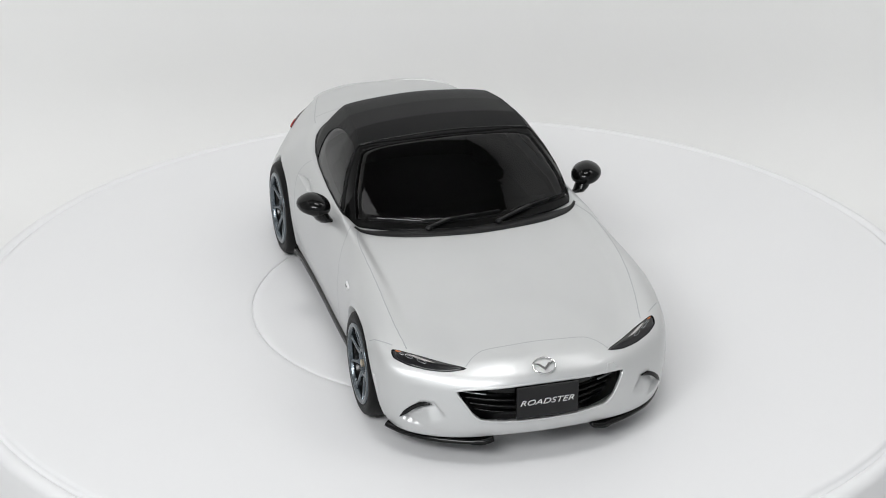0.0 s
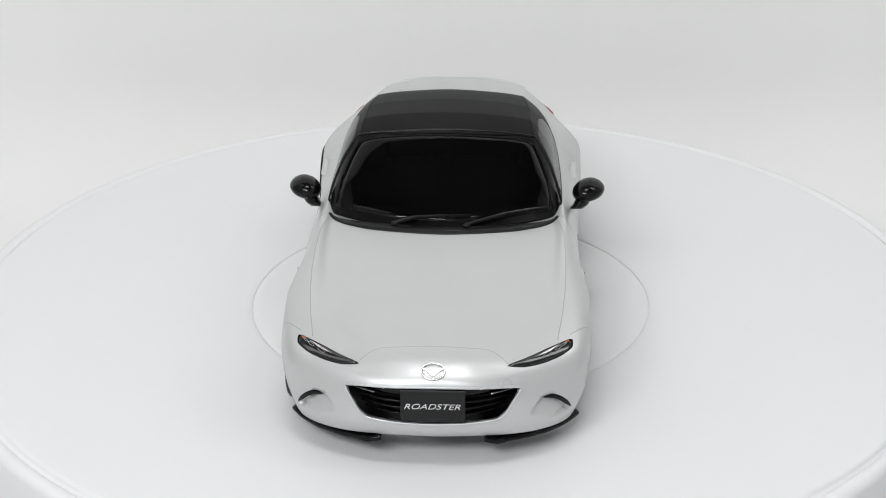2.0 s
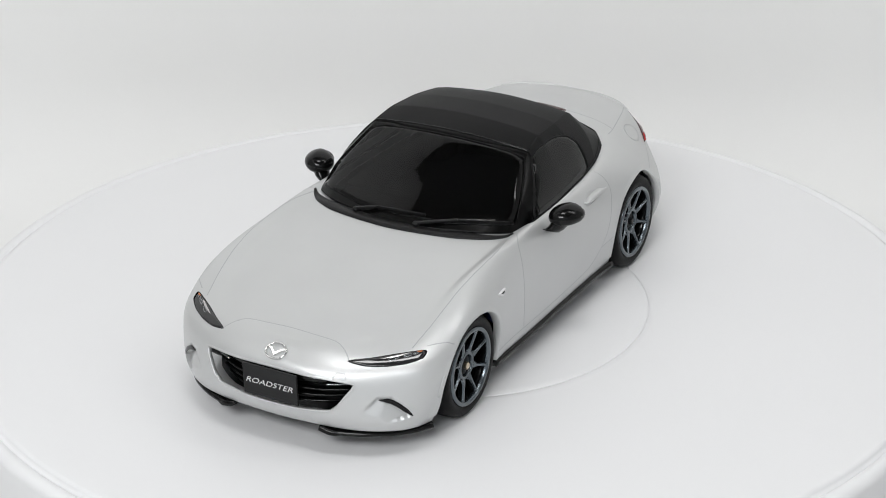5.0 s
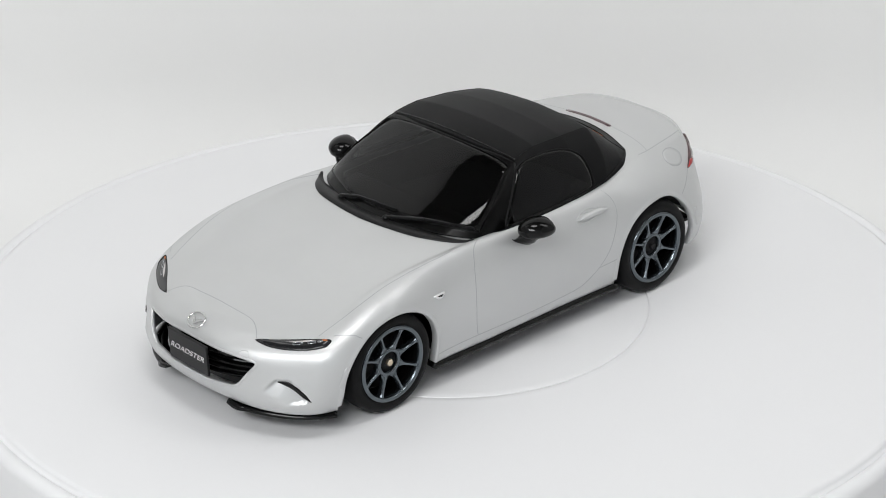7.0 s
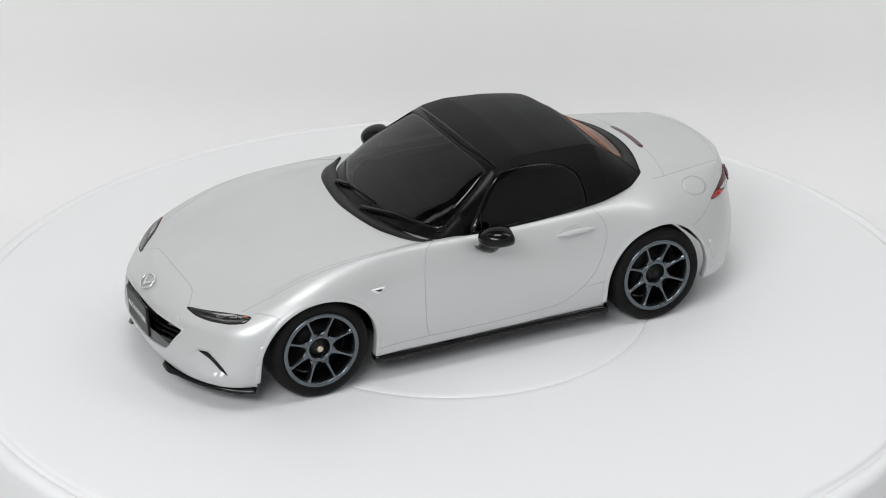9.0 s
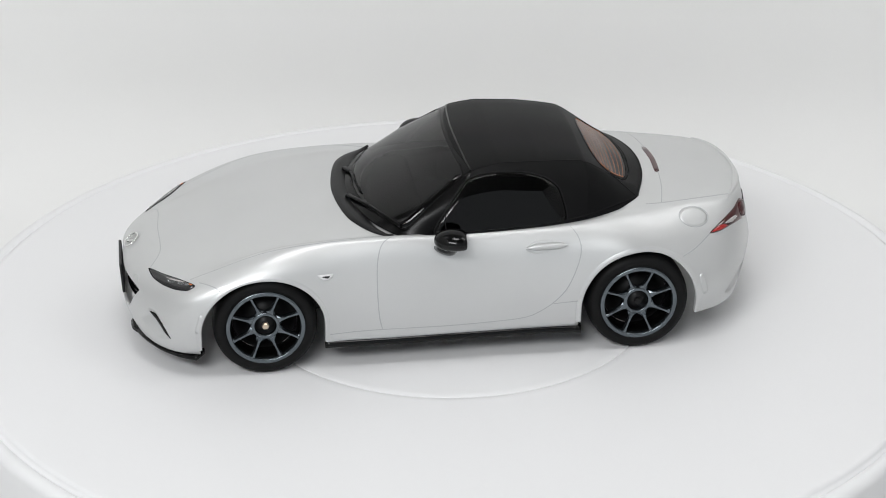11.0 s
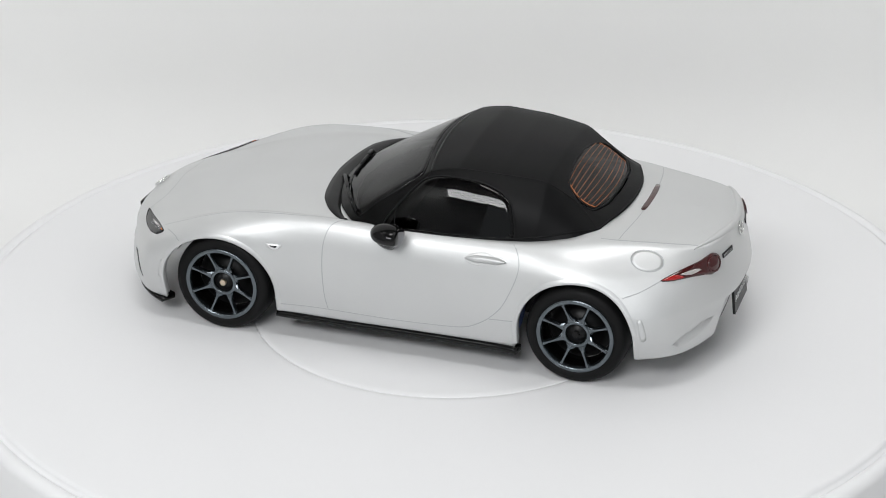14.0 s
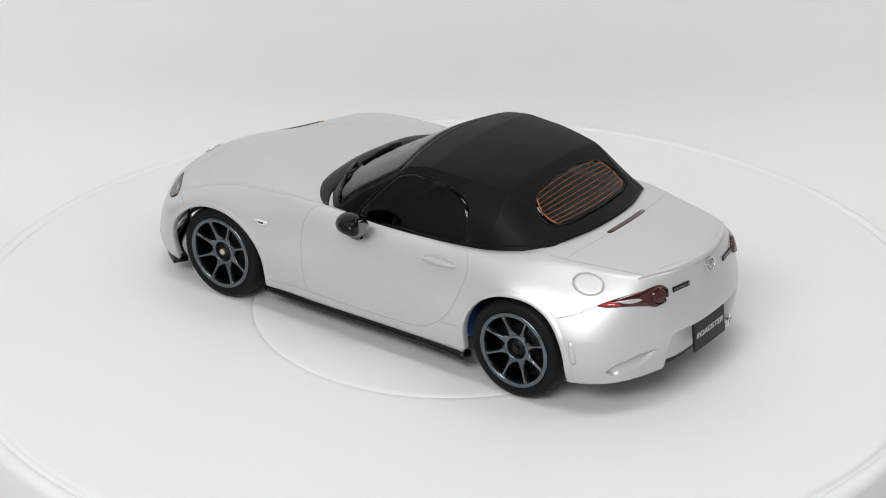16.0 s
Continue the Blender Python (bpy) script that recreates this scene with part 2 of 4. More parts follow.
FOG_POCKET = [(24.4, 15.1), (26.7, 14.7), (28.7, 12.8), (30.4, 10.2), (25.5, 8.7), (18.6, 9.2)]
FOG_EDGE = [(24.4, 15.1), (26.7, 14.7), (28.7, 12.8), (30.4, 10.2)]
TAIL_POCKET = [(28.8, 11.8), (27.2, 13.5), (22.1, 15.5), (18.4, 15.8), (22.9, 12.1), (27.4, 11.1)]
TAIL_EDGE = [(28.8, 11.8), (27.2, 13.5), (22.1, 15.5), (18.4, 15.8)]


def edge_gap(p, line):
    best = 1e9
    for (x0, y0), (x1, y1) in zip(line, line[1:]):
        dx, dy = x1 - x0, y1 - y0
        t = max(0, min(1, ((p[0] - x0) * dx + (p[1] - y0) * dy) / (dx * dx + dy * dy)))
        best = min(best, math.hypot(p[0] - x0 - t * dx, p[1] - y0 - t * dy))
    return best


def sculpt(P):
    """Pressed-in pockets in the bumpers and the number-plate recess."""
    for row in P:
        for p in row:
            x, y, z = p
            if x > 62 and in_poly((y, z), FOG_POCKET):
                d = 1.5 * max(0, 1 - edge_gap((y, z), FOG_EDGE) / 4.5)
                p[0] -= 0.75 * d
                p[1] -= 0.65 * d
            elif x < -60 and in_poly((y, z), TAIL_POCKET):
                d = 1.3 * max(0, 1 - edge_gap((y, z), TAIL_EDGE) / 3.2)
                p[0] += 0.75 * d
                p[1] -= 0.65 * d
            elif x < -68 and z < 18.6:
                k = min(1, max(0, (14.6 - y) / 1.4)) * min(1, (18.6 - z) / 1.0)
                p[0] += 2.2 * k
    return P


def in_arch(x, z, grow=0.3):
    for ax in (FRONT_AXLE, REAR_AXLE):
        dx, dz = x - ax, z - HUB_Z
        w = arch_half(ax, dx) + grow
        if (dz < 0 and abs(dx) < w) or (dz >= 0 and (dx / w) ** 2 + (dz / (ARCH_Z[ax] + grow)) ** 2 < 1):
            return True
    return False


GRILLE = [(0, 19.6), (8, 19.5), (15, 19.0), (19.4, 18.2), (18.6, 16.4), (16.6, 13.4), (14.5, 11.6), (8, 10.9), (0, 10.7)]


def in_poly(p, poly):
    inside = False
    for (x0, y0), (x1, y1) in zip(poly, poly[1:] + poly[:1]):
        if (y0 > p[1]) != (y1 > p[1]) and p[0] < (x1 - x0) * (p[1] - y0) / (y1 - y0) + x0:
            inside = not inside
    return inside


def snap_poly(p, poly):
    best, q = 1e9, p
    for (x0, y0), (x1, y1) in zip(poly, poly[1:] + poly[:1]):
        dx, dy = x1 - x0, y1 - y0
        t = max(0, min(1, ((p[0] - x0) * dx + (p[1] - y0) * dy) / (dx * dx + dy * dy + 1e-12)))
        c = (x0 + t * dx, y0 + t * dy)
        d = (c[0] - p[0]) ** 2 + (c[1] - p[1]) ** 2
        if d < best:
            best, q = d, c
    return q


# plan of the cabin opening under the roof
CABIN_HALF = [(22.6, 0), (21.2, 11), (17.6, 19.6), (12.5, 25.2), (0, 26.3), (-20, 25.4), (-30, 24.2), (-37, 21.6), (-41.6, 17.2), (-43.6, 8), (-44.2, 0)]
CABIN = CABIN_HALF + [(x, -y) for x, y in CABIN_HALF[-2:0:-1]]
GRILLE_FULL = GRILLE + [(-y, z) for y, z in GRILLE[-2:0:-1]]


def shell_bm(cut=True):
    P = shell_surface(330, 106)
    if cut:
        P = sculpt(P)
    bm = grid_bm(P)
    geom = bm.verts[:] + bm.edges[:] + bm.faces[:]
    dup = bmesh.ops.duplicate(bm, geom=geom)["geom"]
    nv = [g for g in dup if isinstance(g, bmesh.types.BMVert)]
    for v in nv:
        v.co.y = -v.co.y
    bmesh.ops.reverse_faces(bm, faces=[g for g in dup if isinstance(g, bmesh.types.BMFace)])
    bmesh.ops.remove_doubles(bm, verts=bm.verts, dist=2e-5)
    bmesh.ops.recalc_face_normals(bm, faces=bm.faces)
    if not cut:
        return bm
    # wheel arches and the grille mouth go through the skin
    gone = []
    for f in bm.faces:
        c = f.calc_center_median() / MM
        if abs(c.y) > 19 and in_arch(c.x, c.z):
            gone.append(f)
        elif c.x > 70 and in_poly((c.y, c.z), GRILLE_FULL):
            gone.append(f)
        elif c.z > 28 and in_poly((c.x, c.y), CABIN):
            gone.append(f)
    bmesh.ops.delete(bm, geom=gone, context="FACES")
    rim = [e for e in bm.edges if e.is_boundary]
    for v in {v for e in rim for v in e.verts}:
        x, y, z = v.co / MM
        if x > 76 and z > 9.5:
            y, z = snap_poly((y, z), GRILLE_FULL)
        v.co = Vector((x, y, z)) * MM
    return bm


car = tagged(new("model_car"), "pearl white scale-model roadster with black soft top, parked on the turntable", "model car")

from mathutils.bvhtree import BVHTree

_bm = shell_bm(cut=False)
SKIN = BVHTree.FromBMesh(_bm)
_bm.free()


def make_body():
    bm = shell_bm()
    body = part("body", bm, PAINT, car, "pearl white one-piece body shell")
    mod = body.modifiers.new("thickness", "SOLIDIFY")
    mod.thickness, mod.offset = 0.9 * MM, -1
    return body


body = make_body()


def arch_lip_bm(ax, f):
    """Rolled edge of a wheel arch: a thin flange standing proud of the skin, turned inwards."""
    bm = bmesh.new()
    rows = []
    sill = 4.9 if ax == FRONT_AXLE else 3.9
    way = [(1, k) for k in np.linspace(-sill, -0.3, 8)] + [(a, None) for a in np.linspace(radians(0), radians(180), 61)] + [(-1, k) for k in np.linspace(-0.3, -sill, 8)]
    last = 32.0
    for a, drop in way:
        row = []
        for grow, out in ((-0.2, -1.8), (-0.2, 0.08), (0.0, 0.2), (0.55, 0.18), (1.25, -0.08)):
            if drop is None:
                x, z = ax + (arch_half(ax, math.cos(a)) + grow) * math.cos(a), HUB_Z + (ARCH_Z[ax] + grow) * math.sin(a)
            else:
                x, z = ax + a * (arch_half(ax, a) + grow), HUB_Z + drop
            hit = SKIN.ray_cast(Vector((x, 60, z)) * MM, Vector((0, -1, 0)))[0]
            last = hit.y / MM if hit else last
            row.append(bm.verts.new(Vector((x, f * (last + out), z)) * MM))
        rows.append(row)
    for p, q in zip(rows, rows[1:]):
        for k in range(4):
            bm.faces.new((p[k], q[k], q[k + 1], p[k + 1]))
    bmesh.ops.recalc_face_normals(bm, faces=bm.faces)
    return bm


for ax in (FRONT_AXLE, REAR_AXLE):
    for f in (1, -1):
        part("arch_lip", arch_lip_bm(ax, f), PAINT, body)

# greenhouse lines: belt, pillar, rail, quarter, centre, from windscreen base to the rear edge of the hood
CAN_BELT = [(14, 28.3, 31), (9, 28.6, 31), (3, 28.5, 31), (-7, 28.3, 31), (-19, 27.7, 31.6), (-29, 26.7, 32.3), (-37.6, 25.0, 32.8), (-43.4, 21.7, 33.2)]
CAN_SIDE = [(17, 26, 31.6), (9.5, 26.8, 35.5), (1.5, 26, 38.5), (-7.5, 25.6, 39.4), (-19.5, 25.2, 39.2), (-30, 24, 38.5), (-37.8, 21.9, 36.2), (-43.2, 19.7, 34.6)]
CAN_RAIL = [(21, 21, 32.2), (9.5, 23.5, 38.1), (-1.4, 21.4, 44.3), (-9, 20.6, 45.8), (-19, 20, 45.4), (-30, 18.5, 44.0), (-38.4, 17.5, 38.3), (-44.5, 15.5, 35.3)]
CAN_QUART = [(24.5, 12, 32.6), (12.7, 12.5, 38.9), (1.0, 11.5, 45.5), (-9, 11, 47.3), (-19, 10.6, 46.9), (-30, 9.8, 45.2), (-38.6, 9.2, 39.0), (-46.5, 8.5, 35.7)]
CAN_TOP = [(26.2, 0, 32.6), (13.6, 0, 39.3), (1.9, 0, 46.1), (-9, 0, 47.8), (-19, 0, 47.4), (-30, 0, 45.7), (-38.7, 0, 39.4), (-47.3, 0, 35.9)]


def hoop(half, nv):
    """One hoop of the greenhouse: a firm edge along the rail between flank and top."""
    full = np.concatenate([half, mirror_y(half[-2::-1])])
    vs = np.linspace(0, 8, 2 * nv - 1)
    smooth = spline(full, vs)
    firm = np.empty_like(smooth)
    for a, b in ((0, 2), (2, 6), (6, 8)):
        m = (vs >= a) & (vs <= b)
        firm[m] = spline(full[a:b + 1], vs[m] - a)
    return 0.35 * smooth + 0.65 * firm


def canopy_bm():
    nu, nv = 90, 25
    us = np.linspace(0, 7, nu)
    L = np.stack([tight(l, us) for l in (CAN_BELT, CAN_SIDE, CAN_RAIL, CAN_QUART, CAN_TOP)])
    out = np.empty((nu, 2 * nv - 1, 3))
    for i in range(nu):
        out[i] = hoop(L[:, i], nv)
    bm = grid_bm(out)
    bmesh.ops.recalc_face_normals(bm, faces=bm.faces)
    return bm


_bm = canopy_bm()
CANOPY = BVHTree.FromBMesh(_bm)
_bm.free()


def canopy_piece(u0, u1, lift, nu, mirror=True):
    """The greenhouse skin between two stations, lifted off the base skin."""
    us = np.linspace(u0, u1, nu)
    nv = 65
    L = np.stack([tight(l, us) for l in (CAN_BELT, CAN_SIDE, CAN_RAIL, CAN_QUART, CAN_TOP)])
    out = np.empty((nu, 2 * nv - 1, 3))
    for i in range(nu):
        out[i] = hoop(L[:, i], nv)
    bm = grid_bm(out)
    bmesh.ops.recalc_face_normals(bm, faces=bm.faces)
    bm.normal_update()
    for v, n in [(v, v.normal.copy()) for v in bm.verts]:
        v.co += n * lift * MM
    return bm


def canopy_part(name, u0, u1, lift, nu, mat, label):
    ob = part(name, cut_windows(canopy_piece(u0, u1, lift, nu)), mat, car, label)
    mod = ob.modifiers.new("thickness", "SOLIDIFY")
    mod.thickness, mod.offset = 0.5 * MM, -1
    return ob




def on(tree, p):
    loc, nor, _, _ = tree.find_nearest(Vector(p) * MM)
    if nor.dot(loc - Vector((loc.x * 0.9, 0, 0.015))) < 0:
        nor = -nor
    return loc / MM, nor


def resample(pts, n, closed, soft=0.6):
    """Evenly spaced points along control points; soft 1 is a full spline, 0 straight runs."""
    a = np.array(pts, float)
    if closed:
        a = np.concatenate([a[-3:], a, a[:3]])
        us = np.linspace(3, len(a) - 3, n * 6 + 1)
    else:
        us = np.linspace(0, len(a) - 1, n * 6 + 1)
    i = np.clip(us.astype(int), 0, len(a) - 2)
    t = (us - i)[:, None]
    c = soft * spline(a, us) + (1 - soft) * ((1 - t) * a[i] + t * a[i + 1])
    d = np.concatenate([[0], np.cumsum(np.linalg.norm(np.diff(c, axis=0), axis=1))])
    k = np.linspace(0, d[-1], n + 1)
    out = np.stack([np.interp(k, d, c[:, q]) for q in range(3)], 1)
    return out[:-1] if closed else out


WINDSCREEN = [(22.8, 12.2, 33.6), (17.6, 22.8, 32.9), (14.4, 26.5, 32.6), (8.4, 25.2, 37.8), (0.3, 21.7, 44.3), (0.9, 12, 45.9), (1.7, 0, 46.5)]
WINDSCREEN = WINDSCREEN + [(x, -y, z) for x, y, z in WINDSCREEN[-2::-1]] + [(24.5, 0, 33.9)]
SIDE_WINDOW = [(7.6, 27.9, 32.0), (4.2, 26.2, 37.4), (-0.8, 23.1, 43.2), (-4.8, 22.4, 44.4), (-10, 22.3, 44.5), (-15.5, 22.5, 44.0), (-20, 23.1, 42.6), (-22.9, 23.9, 40), (-24.1, 25.4, 36.2), (-24.2, 27.1, 32.4), (-15, 27.8, 31.9), (-5, 28.2, 31.7)]
REAR_WINDOW = [(-33.2, 11.5, 42.5), (-32.6, 6, 43.6), (-32.4, 0, 43.9), (-32.6, -6, 43.6), (-33.2, -11.5, 42.5), (-34.4, -15.2, 41), (-37.6, -16.9, 38.9), (-40.6, -15.9, 37.5), (-42.7, -10.5, 37.6), (-43.6, 0, 38.0), (-42.7, 10.5, 37.6), (-40.6, 15.9, 37.5), (-37.6, 16.9, 38.9), (-34.4, 15.2, 41)]


def cut_opening(bm, outline, soft, axes, near):
    """Takes the skin away inside an outline, seen along one axis, where near() holds."""
    poly = []
    for p in resample(outline, 120, True, soft):
        q, _ = on(CANOPY, p)
        poly.append((q[axes[0]], q[axes[1]]))
    gone = []
    for f in bm.faces:
        c = f.calc_center_median() / MM
        if near(c) and in_poly((c[axes[0]], c[axes[1]]), poly):
            gone.append(f)
    rim = {v for f in gone for v in f.verts}
    bmesh.ops.delete(bm, geom=gone, context="FACES")
    for v in rim:
        if v.is_valid and v.is_boundary:
            c = v.co / MM
            c[axes[0]], c[axes[1]] = snap_poly((c[axes[0]], c[axes[1]]), poly)
            v.co = c * MM


def cut_windows(bm):
    cut_opening(bm, WINDSCREEN, 0.35, (1, 2), lambda c: c.x > -2)
    cut_opening(bm, SIDE_WINDOW, 0.4, (0, 2), lambda c: c.y > 20)
    cut_opening(bm, [(x, -y, z) for x, y, z in SIDE_WINDOW], 0.4, (0, 2), lambda c: c.y < -20)
    cut_opening(bm, REAR_WINDOW, 0.4, (1, 2), lambda c: c.x < -30)
    return bm


frame_front = canopy_part("windscreen_frame", 0, 2.13, 0.0, 90, PIANO_BLACK, "gloss black windscreen surround and cowl")
soft_top = canopy_part("soft_top", 2.1, 7, 0.22, 150, FABRIC, "black cloth folding roof, raised")


def patch_bm(tree, outline, lift=0.12, bulge=0.0, n=56, rings=7, soft=0.6, flip=1, sunk=0.35):
    """A plate that hugs the skin inside an outline, with its edge turned down into the skin."""
    o = resample(outline, n, True, soft)
    c = o.mean(axis=0)
    bm = bmesh.new()
    layers = []
    for r in list(np.linspace(0, 1, rings)[1:]) + [1.02]:
        row = []
        for p in o:
            q, nor = on(tree, c + (p - c) * min(r, 1.0))
            h = -sunk if r > 1 else lift + bulge * (1 - r * r)
            v = q + nor * h
            row.append(bm.verts.new(Vector((v.x, v.y * flip, v.z)) * MM))
        layers.append(row)
    q, nor = on(tree, c)
    v = q + nor * (lift + bulge)
    top = bm.verts.new(Vector((v.x, v.y * flip, v.z)) * MM)
    for i in range(n):
        bm.faces.new((top, layers[0][i], layers[0][(i + 1) % n]))
        for a, b in zip(layers, layers[1:]):
            bm.faces.new((a[i], b[i], b[(i + 1) % n], a[(i + 1) % n]))
    bmesh.ops.recalc_face_normals(bm, faces=bm.faces)
    return bm


def strip_bm(tree, pts, width=0.22, height=0.04, n=50, closed=False, soft=0.8, flip=1, taper=False):
    """A slim half-round line that follows the skin."""
    c = resample(pts, n, closed, soft)
    m = len(c)
    bm = bmesh.new()
    rows = []
    for i in range(m):
        q, nor = on(tree, c[i])
        a = c[(i + 1) % m] if closed or i + 1 < m else c[i]
        b = c[i - 1] if closed or i > 0 else c[i]
        t = Vector(a - b).normalized()
        s = nor.cross(t).normalized()
        w = width * (min(1, 4 * min(i, m - 1 - i) / m + 0.15) if taper else 1)
        row = []
        for k, h in ((-0.5, -0.15), (-0.5, 0.3 * height), (-0.2, height), (0.2, height), (0.5, 0.3 * height), (0.5, -0.15)):
            v = q + s * (k * w) + nor * h
            row.append(bm.verts.new(Vector((v.x, v.y * flip, v.z)) * MM))
        rows.append(row)
    for i in range(m if closed else m - 1):
        a, b = rows[i], rows[(i + 1) % m]
        for j in range(5):
            bm.faces.new((a[j], b[j], b[j + 1], a[j + 1]))
    if not closed:
        bm.faces.new(rows[0])
        bm.faces.new(rows[-1])
    bmesh.ops.recalc_face_normals(bm, faces=bm.faces)
    return bm


def sweep_bm(path, section, n=60, soft=0.8, flip=1):
    """A bar along a path in the plan: section points are (outward, up)."""
    c = resample(path, n, False, soft)
    bm = bmesh.new()
    rows = []
    for i in range(len(c)):
        t = Vector(c[min(i + 1, len(c) - 1)] - c[max(i - 1, 0)])
        t.z = 0
        t.normalize()
        out = Vector((-t.y, t.x, 0))
        if out.x * c[i][0] * 0.2 + out.y * c[i][1] < (0 if abs(c[i][1]) > 3 else 1e-9) and out.x * c[i][0] + 2 * out.y * c[i][1] < 0:
            out = -out
        rows.append([bm.verts.new(Vector(((c[i][0] + out.x * a), (c[i][1] + out.y * a) * flip, c[i][2] + b)) * MM) for a, b in section])
    k = len(section)
    for a, b in zip(rows, rows[1:]):
        for j in range(k):
            bm.faces.new((a[j], b[j], b[(j + 1) % k], a[(j + 1) % k]))
    bm.faces.new(rows[0])
    bm.faces.new(rows[-1])
    bmesh.ops.recalc_face_normals(bm, faces=bm.faces)
    return bm


def ball_bm(m, seg=24):
    bm = bmesh.new()
    bmesh.ops.create_uvsphere(bm, u_segments=seg, v_segments=seg // 2, radius=1.0)
    bmesh.ops.transform(bm, matrix=m, verts=bm.verts)
    return bm


def mm_pose(x, y, z, rx=0, ry=0, rz=0):
    return pose(x * MM, y * MM, z * MM, rx, ry, rz)


# ---- glazing ----
part("windscreen", patch_bm(CANOPY, WINDSCREEN, 0.1, 0, 96, 12, 0.35), GLASS, car, "smoked windscreen glass")
part("windscreen_seal", strip_bm(CANOPY, WINDSCREEN, 0.35, 0.13, 150, True, 0.35), PIANO_BLACK, car)
for side in (1, -1):
    part("side_window", patch_bm(CANOPY, SIDE_WINDOW, 0.27, 0, 80, 10, 0.4, side), GLASS, car, "smoked side glass")
    part("window_seal", strip_bm(CANOPY, SIDE_WINDOW, 0.6, 0.3, 110, True, 0.4, side), RUBBER, car)
    # slim post behind the quarter light
    part("quarter_post", strip_bm(CANOPY, [(4.9, 28.0, 32.6), (4.9, 27.2, 35.2), (4.6, 26, 37.6)], 0.45, 0.34, 12, False, 0.5, side), RUBBER, car)
rear_window = part("rear_window", patch_bm(CANOPY, REAR_WINDOW, 0.24, 0, 90, 10, 0.4), GLASS, car, "smoked rear window with orange heater wires")
part("window_seal", strip_bm(CANOPY, REAR_WINDOW, 0.6, 0.36, 120, True, 0.4), RUBBER, car)


def heater_wires():
    def spot(k, w):
        half = 13.0 + 1.3 * k + 1.5 * math.sin(math.pi * k)
        return (-33.3 - 0.9 * w * w + k * (2.4 * w * w - 9.2), half * w, 43.4 - 5.5 * k)

    for i in range(9):
        k = 0.02 + 0.96 * i / 8
        part("heater_wire", strip_bm(CANOPY, [spot(k, w) for w in np.linspace(-1, 1, 9)], 0.15, 0.27, 40, False, 1.0), ORANGE, rear_window)
    for side in (1, -1):
        for a, b in ((0.03, 0.47), (0.54, 0.97)):
            part("bus_bar", strip_bm(CANOPY, [spot(k, 1.0) for k in np.linspace(a, b, 6)], 0.5 if side > 0 else 0.25, 0.28, 16, False, 1.0, side), ORANGE, rear_window)


heater_wires()
# sewn seams of the cloth roof
for side in (1, -1):
    part("roof_seam", strip_bm(CANOPY, [(-2.5, 21.6, 45.0), (-9, 20.6, 46), (-19, 20, 45.6), (-27, 18.6, 44.2), (-33, 17.6, 41.4), (-38, 17.4, 38.4), (-42.6, 19.9, 34.4)], 0.4, 0.34, 60, False, 0.7, side), FABRIC, car)
# shiny gutter above the roof's front bow
part("header_seal", strip_bm(CANOPY, [(-2.2, 21.8, 44.8), (-1.2, 15, 46.2), (-0.4, 0, 47.2), (-1.2, -15, 46.2), (-2.2, -21.8, 44.8)], 0.55, 0.4, 60, False, 0.8), GLOSS_BLACK, car)
BELT_LINE = [(15.5, 28.0, 31.7), (4, 28.7, 31.8), (-8, 28.4, 31.8), (-20, 27.6, 32.4), (-30, 25.7, 33.4), (-38, 23.0, 34.4), (-42.5, 20.4, 34.7), (-45.4, 16.5, 35.1), (-47.1, 9, 35.6), (-47.7, 0, 35.9)]
part("belt_moulding", strip_bm(CANOPY, BELT_LINE + [(x, -y, z) for x, y, z in BELT_LINE[-2::-1]], 0.7, 0.36, 190, False, 0.9), FABRIC, car, "black hem round the base of the roof")


